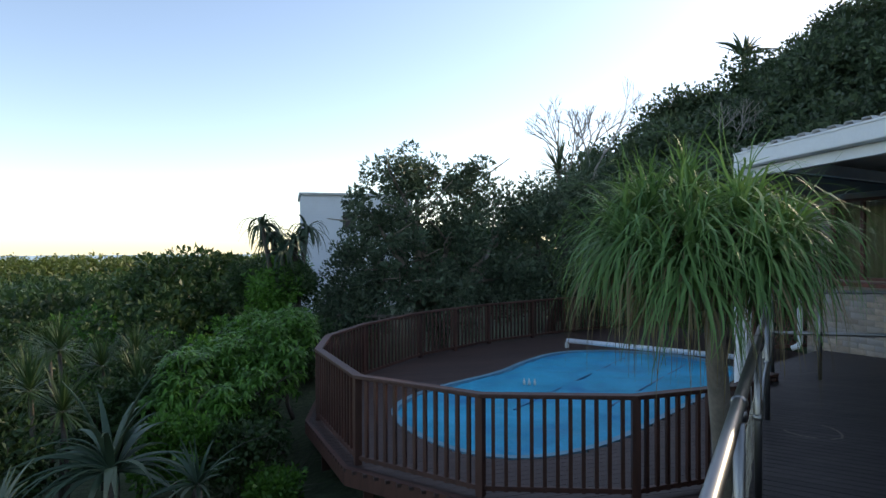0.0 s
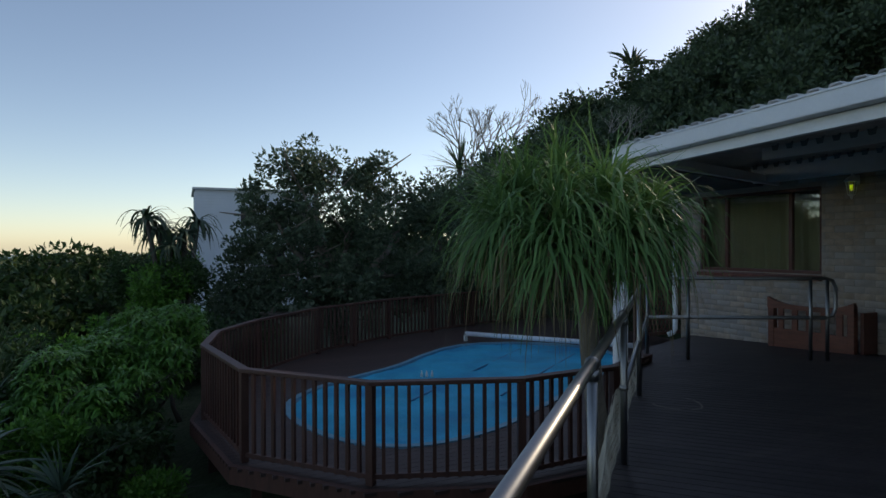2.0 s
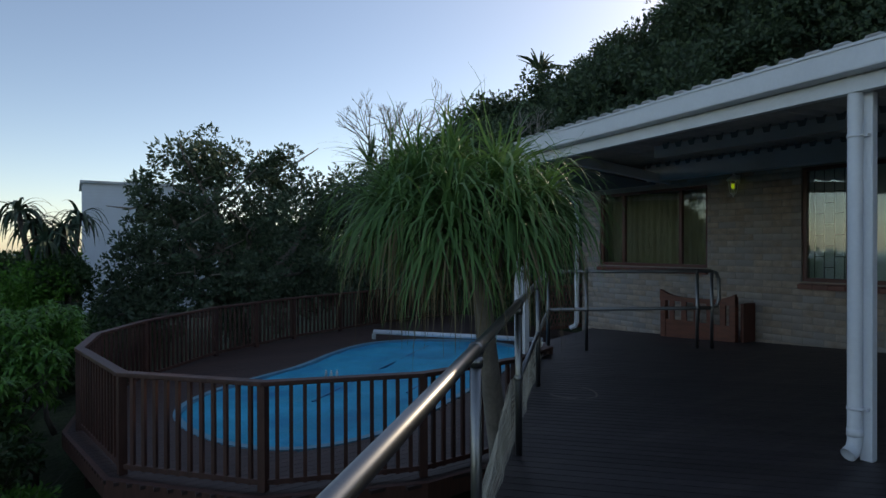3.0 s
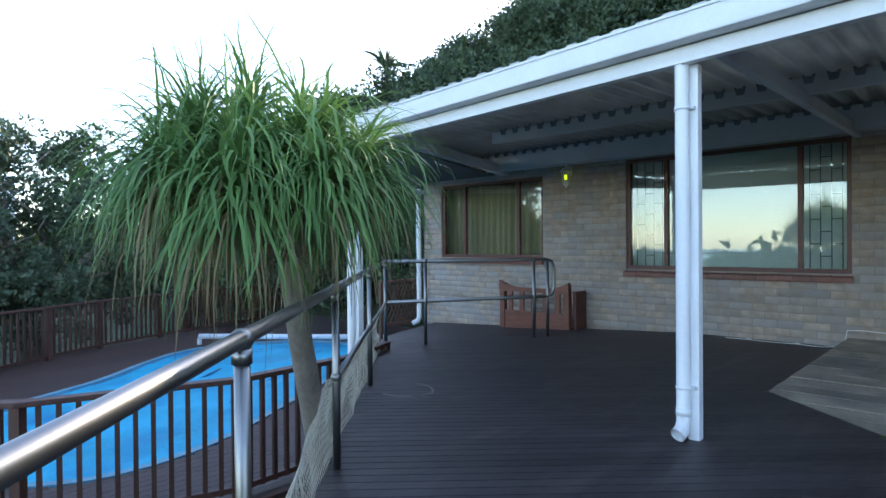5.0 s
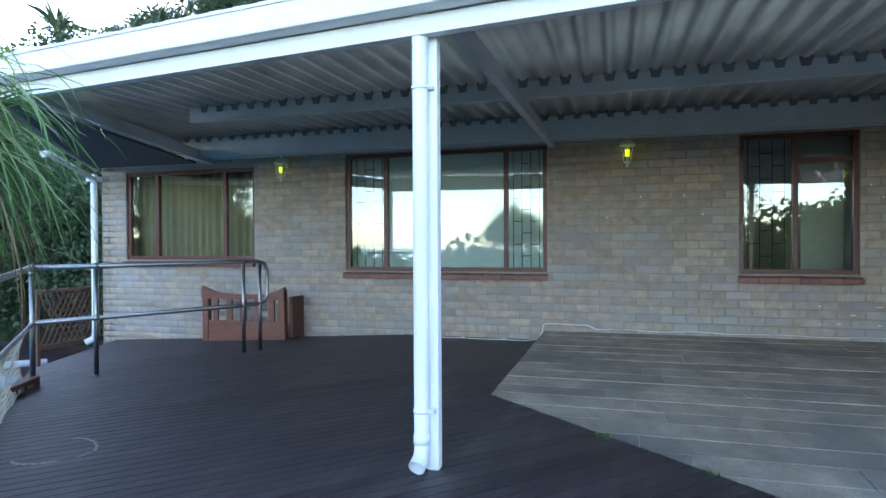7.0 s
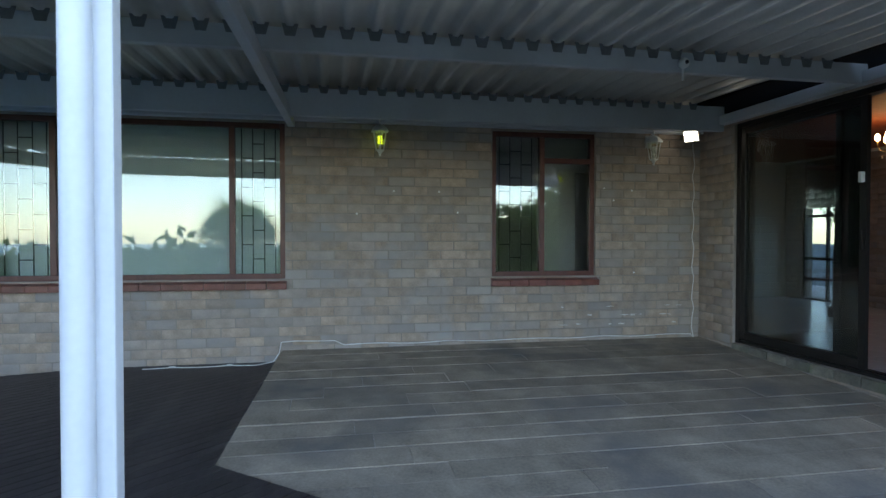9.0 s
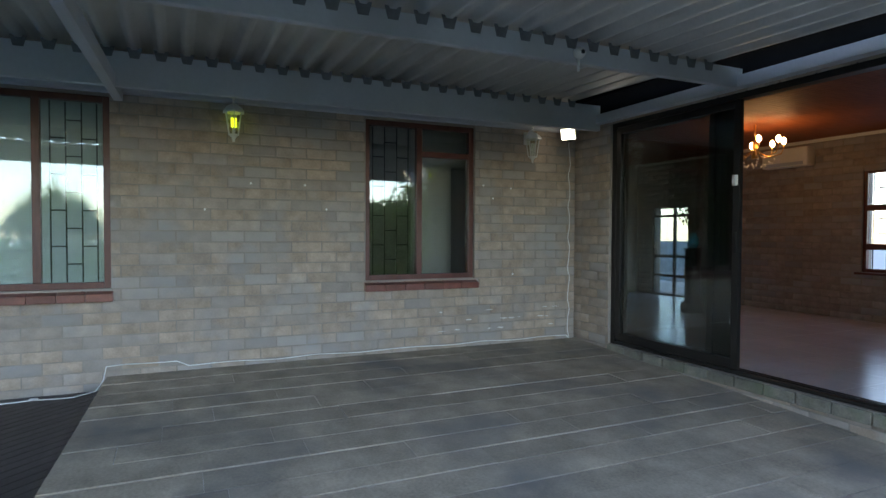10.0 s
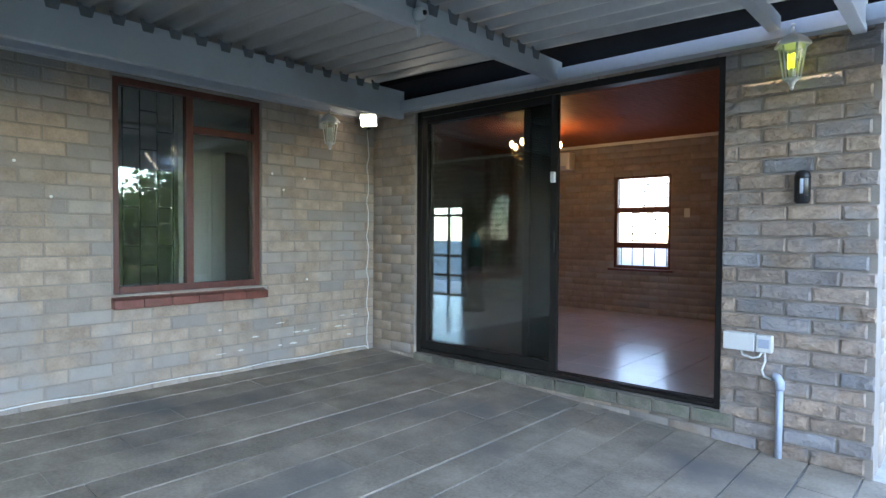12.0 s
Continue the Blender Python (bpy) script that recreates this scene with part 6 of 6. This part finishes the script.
# darker undergrowth bushes
rq = random.Random(77)
for q, (x, y, z, r) in enumerate([(0.7, 9.9, -1.75, 0.35), (0.25, 10.3, -1.35, 0.5), (0.4, 11.2, -1.3, 0.5), (-0.6, 10.2, -1.1, 0.5), (-1.6, 11.6, -1.0, 0.6), (-1.4, 13.0, -0.9, 0.7), (-0.4, 13.4, -0.7, 0.6), (-2.6, 10.4, -1.3, 0.6), (-3.6, 12.0, -1.0, 0.8),
                                  (-0.2, 15.8, -0.9, 0.9), (-2.2, 16.4, -1.2, 1.0), (-4.4, 15.2, -1.3, 1.0), (0.6, 17.2, -0.6, 0.8), (1.4, 15.6, -0.8, 0.7), (-5.8, 18.6, -1.7, 1.4), (-2.4, 19.4, -1.9, 1.3), (-3.2, 8.4, -1.6, 0.6), (-2.2, 7.0, -1.7, 0.5), (-1.0, 8.0, -1.7, 0.45),
                                  (-0.3, 7.4, -1.8, 0.4), (0.4, 6.6, -1.9, 0.4), (-5.6, 9.8, -2.0, 0.9), (-7.5, 13.5, -2.2, 1.3), (-8.5, 22, -2.6, 1.8), (-6.0, 26, -2.4, 1.8), (0.9, 21.5, -1.2, 1.1), (3.0, 22.5, -0.8, 1.3), (0.5, 17.4, 0.35, 0.65), (1.1, 17.6, 0.6, 0.6), (-0.1, 18.6, 0.5, 0.7), (0.8, 18.6, 0.9, 0.6)]):
    rg = np.random.default_rng(100 + q)
    t = thing("garden_bush", (x, y, ground_z(x, y)), "dark green undergrowth bush on the garden slope", "bush", "undergrowth bushes")
    b = bmesh.new()
    limbs(b, (x, y, ground_z(x, y) - 0.15), [(x + rq.uniform(-r, r) * 0.6, y + rq.uniform(-r, r) * 0.6, z + rq.uniform(0, r) * 0.6) for _ in range(4)], 0.03 + 0.02 * r, rq, 3, 0.25 * r + 0.1)
    part("stem", b, DARKBARK, t)
    n = int(60 + 50 * r)
    w = unit(rg.normal(size=(n, 3)))
    cs = np.array([x, y, z]) + w * r * rg.uniform(0.3, 1.1, (n, 1)) * np.array([1, 1, 0.85])
    pts, ways = clumps(cs, rg.uniform(0.10, 0.24, n) * (0.6 + 0.6 * r), 46, rg)
    v, f_ = leaf_arrays(pts, ways, 0.06 + 0.075 * r, 0.028 + 0.03 * r, rg)
    raw_mesh("leaves", v, f_, LEAF_SHRUB if q % 3 else LEAF_BRIGHT, t)


# ---------- rosettes: aloes, yuccas, tree aloe ----------
def rosette(rg, c, n, length, width, lift=(5, 80), droop=1.0, segs=7):
    a = rg.uniform(0, 2 * math.pi, n)
    el = np.radians(rg.uniform(*lift, n))
    d_ = np.stack([np.cos(a) * np.cos(el), np.sin(a) * np.cos(el), np.sin(el)], 1)
    return (np.array(c) + d_ * 0.04, d_, length * rg.uniform(0.75, 1.15, n), width * rg.uniform(0.8, 1.2, n), np.full(n, droop) * rg.uniform(0.6, 1.4, n), segs)


def rosette_plant(name, foot, heads, label, category, mat, n, length, width, lift, droop, seed, stem_r=0.05, group=""):
    rg = np.random.default_rng(seed)
    t = thing(name, foot, label, category, group)
    b = bmesh.new()
    for h in heads:
        f0, h0 = Vector(foot), Vector(h)
        tube(b, [f0 - Vector((0, 0, 0.2)), f0.lerp(h0, 0.5) + Vector((0.04, 0.03, 0)), h0], [stem_r, stem_r * 0.8, stem_r * 0.7], 8)
    part("stem", b, DARKBARK, t)
    for h in heads:
        bs, ds_, ln, wd, dr, sg = rosette(rg, h, n, length, width, lift, droop)
        step_ = 1 if n < 60 else n
        for i0 in range(0, n, step_):
            k_ = slice(i0, i0 + step_)
            v, f_ = ribbon_arrays(bs[k_], ds_[k_], ln[k_], wd[k_], dr[k_], sg, rg, 0.93, 0.02)
            if step_ == 1:
                up_ = np.cross(v[2] - v[0], v[1] - v[0])
                up_ /= max(np.linalg.norm(up_), 1e-6)
                m_ = len(v)
                v = np.concatenate([v, v + up_ * width * 0.14])
                rim = np.array([(a_, a_ + 2, a_ + 2 + m_, a_ + m_) for a_ in range(0, m_ - 2)])
                f_ = np.concatenate([f_, f_[:, ::-1] + m_, rim])
            o = raw_mesh("leaf" if step_ == 1 else "leaves", v, f_, mat, t)
            if step_ > 1:
                tagged(o, kind="stuff")
    return t


rosette_plant("aloe", (-1.05, 9.2, ground_z(-1.05, 9.2)), [(-1.05, 9.2, -1.05)], "large grey-green aloe with arching spiky leaves", "aloe", LEAF_ALOE, 52, 1.0, 0.10, (5, 78), 1.75, 201, 0.08)
rosette_plant("aloe", (-0.08, 8.8, ground_z(-0.08, 8.8)), [(-0.08, 8.8, -1.15)], "smaller grey-green aloe in the undergrowth", "aloe", LEAF_ALOE, 30, 0.55, 0.05, (5, 80), 0.9, 202, 0.05)
rosette_plant("aloe", (-1.6, 7.7, ground_z(-1.6, 7.7)), [(-1.6, 7.7, -1.0)], "grey-green aloe low in the garden", "aloe", LEAF_ALOE, 34, 0.6, 0.06, (5, 80), 1.0, 203, 0.05)
for q, (x, y, z) in enumerate([(-2.9, 13.2, -0.25), (-2.3, 13.4, -0.6), (-2.6, 11.2, -0.5), (-1.9, 14.0, -0.55), (-2.1, 10.9, -0.75), (-3.6, 11.0, -0.6), (-1.5, 12.4, -0.75), (-3.4, 14.2, -0.4), (-3.2, 9.6, -0.9)]):
    rosette_plant("yucca", (x, y, ground_z(x, y)), [(x, y, z)], "spiky green yucca clump in the garden", "yucca", LEAF_SPIKE, 150, 0.62, 0.022, (-25, 88), 0.5, 210 + q, 0.05, "spiky yuccas")
rosette_plant("tree_aloe", (0.85, 17.9, ground_z(0.85, 17.9)), [(0.25, 17.8, 2.05), (1.4, 18.3, 1.95), (0.75, 17.6, 1.35), (0.5, 18.2, 1.75), (1.1, 17.9, 1.6)], "tall tree aloe with curled leaf rosettes", "tree aloe", LEAF_ALOE, 40, 0.85, 0.085, (0, 70), 3.4, 230, 0.08)
rosette_plant("fan_palm", (11.1, 22.4, ground_z(11.1, 22.4)), [(10.9, 22.4, 4.35), (11.9, 22.2, 4.0)], "dark fan palm above the trees", "palm", LEAF_TREE, 90, 1.35, 0.07, (-10, 88), 0.5, 231, 0.12)
for q, (x, y, z) in enumerate([(29.0, 33.2, 14.6), (33.0, 29.4, 15.0)]):
    rosette_plant("wild_banana", (x, y, ground_z(x, y)), [(x, y, z - 1.1)], "wild banana with broad upright leaves on the hill", "wild banana", LEAF_HILL, 16, 1.8, 0.34, (20, 80), 0.9, 240 + q, 0.2)

rosette_plant("dragon_tree", (-4.0, -1.9, ground_z(-4.0, -1.9)), [(-4.0, -1.9, 2.7), (-4.3, -1.3, 2.3)], "dragon tree with drooping strap leaves beyond the deck", "dragon tree", LEAF_SPIKE, 80, 1.0, 0.05, (-20, 85), 1.6, 260, 0.09)

# bare trees
def bare_tree(foot, height, spread, seed, lean=(0, 0)):
    rd = random.Random(seed)
    t = thing("bare_tree", foot, "leafless grey tree with fine forked twigs", "bare tree")
    b = bmesh.new()

    def grow(p, d, ln, r, depth):
        q1 = p + d * ln * 0.5 + Vector((rd.uniform(-1, 1), rd.uniform(-1, 1), rd.uniform(-1, 1))) * ln * 0.08
        q2 = p + d * ln
        tube(b, [p, q1, q2], [r, r * 0.85, r * 0.7], 5, caps=False)
        if depth:
            for _ in range(rd.choice((2, 3))):
                dn = (d + Vector((rd.uniform(-1, 1), rd.uniform(-1, 1), rd.uniform(-0.3, 0.7))) * spread).normalized()
                grow(q2, dn, ln * rd.uniform(0.6, 0.85), r * 0.66, depth - 1)
    grow(Vector(foot), Vector((lean[0], lean[1], 1)).normalized(), height * 0.30, 0.09, 6)
    part("crown_wood", b, DEADWOOD, t)
    return t


bare_tree((11.5, 23.0, 2.3), 5.4, 0.62, 5, (0.0, 0))
bare_tree((12.6, 23.2, 2.5), 5.4, 0.6, 8, (0.08, 0))
bare_tree((20.0, 26.5, 3.6), 6.0, 0.7, 12, (0.6, -0.2))

# ---------- wooded hill and far canopy ----------
rg = np.random.default_rng(300)


def woods(name, label, spots, mat, leaf, per, rad, seed):
    """Far woods: many tufts of leaves heaped into crowns over the ground."""
    rw = np.random.default_rng(seed)
    P_, R_ = [], []
    for x, y, h, r in spots:
        g = ground_z(x, y)
        n = max(6, int(10 * (r / rad) ** 1.5))
        w = unit(rw.normal(size=(n, 3)))
        P_.append(np.array([x, y, g + h - r * 0.75]) + w * r * rw.uniform(0.4, 1.05, (n, 1)) * np.array([1, 1, 0.85]))
        R_.append(rw.uniform(0.6, 1.2, n) * rad)
        m = max(3, n // 3)
        low = np.stack([x + rw.normal(size=m) * r, y + rw.normal(size=m) * r, g + rw.uniform(0.2, max(0.4, h - r), m)], 1)
        P_.append(low)
        R_.append(np.full(m, rad))
    pts, ways = clumps(np.concatenate(P_), np.concatenate(R_), per, rw)
    v, f_ = leaf_arrays(pts, ways, leaf, leaf * 0.5, rw)
    return tagged(raw_mesh(name, v, f_, mat), label, "woods", kind="stuff")


spots = []
rs_ = random.Random(31)
for _ in range(900):
    a = radians(rs_.uniform(27, 112))
    d_ = rs_.uniform(17, 58)
    x, y = 0.84 + d_ * math.sin(a), 1.8 + d_ * math.cos(a)
    if x < 15.5 and y < 19 or ground_z(x, y) < -1.4 or (math.degrees(a) < 33 and d_ < 26):
        continue
    h = rs_.uniform(3.6, 5.8) * (0.85 if math.degrees(a) < 33 else 1.0)
    spots.append((x, y, h, rs_.uniform(1.2, 2.2)))
woods("hill_woods", "dense dark green woods climbing the hill behind", spots[:400], LEAF_HILL, 0.32, 20, 0.55, 301)
spots = []
for _ in range(300):
    a = radians(rs_.uniform(-48, 20))
    d_ = rs_.uniform(42, 130)
    spots.append((0.84 + d_ * math.sin(a), 1.8 + d_ * math.cos(a), rs_.uniform(3.9, 5.6), rs_.uniform(2.2, 4.0)))
woods("valley_woods", "leafy green woods filling the valley below", spots, LEAF_SHRUB, 0.52, 26, 1.1, 302)
spots = []
for _ in range(270):
    a = radians(rs_.uniform(-50, 24))
    d_ = rs_.uniform(130, 420)
    spots.append((0.84 + d_ * math.sin(a), 1.8 + d_ * math.cos(a), rs_.uniform(6.0, 7.6), rs_.uniform(5, 8)))
woods("far_canopy", "sunlit yellow-green canopy far towards the sea", spots, LEAF_FAR, 1.2, 20, 2.2, 303)
spots = []
for _ in range(190):
    a = radians(rs_.uniform(190, 312))
    d_ = rs_.uniform(26, 120)
    spots.append((0.84 + d_ * math.sin(a), 1.8 + d_ * math.cos(a), rs_.uniform(5.0, 8.5), rs_.uniform(2.2, 4.0)))
woods("west_woods", "leafy green woods down the western slope", spots, LEAF_SHRUB, 0.9, 10, 1.2, 304)

# ---------- white neighbouring house ----------
nb = thing("neighbour_house", (5, 45, -3), "white weatherboarded house standing beyond the trees", "house")
part("wall", boxed(1.75, 9.6, 43.8, 50, -7, 5.15), HOUSEWHITE, nb)
zz = -3.0
bm_me = bpy.data.meshes.new("board")
b = boxed(1.70, 9.65, 43.76, 43.80, 0, 0.19)
for v_ in b.verts:
    if v_.co.z > 0.1 and v_.co.y < 43.78:
        v_.co.y += 0.03
b.to_mesh(bm_me)
b.free()
bm_me.materials.append(HOUSEWHITE)
inv = world_of(nb).inverted()
while zz < 5.0:
    place("board", bm_me, Matrix.Translation((0, 0, zz)), nb, inv)
    zz += 0.2
part("roof", boxed(1.6, 9.8, 43.6, 50.2, 5.15, 5.32, 0.02), GREYPAINT, nb)
for x in (4.6, 6.6, 8.4):
    for z in (0.2, 2.8):
        w_ = part("window", boxed(x, x + 0.9, 43.70, 43.755, z, z + 1.2, 0.01), BLACKPL, nb, "dark window pane")
        part("frame", boxed(x - 0.06, x + 0.96, 43.68, 43.70, z - 0.06, z), WHITE, w_)
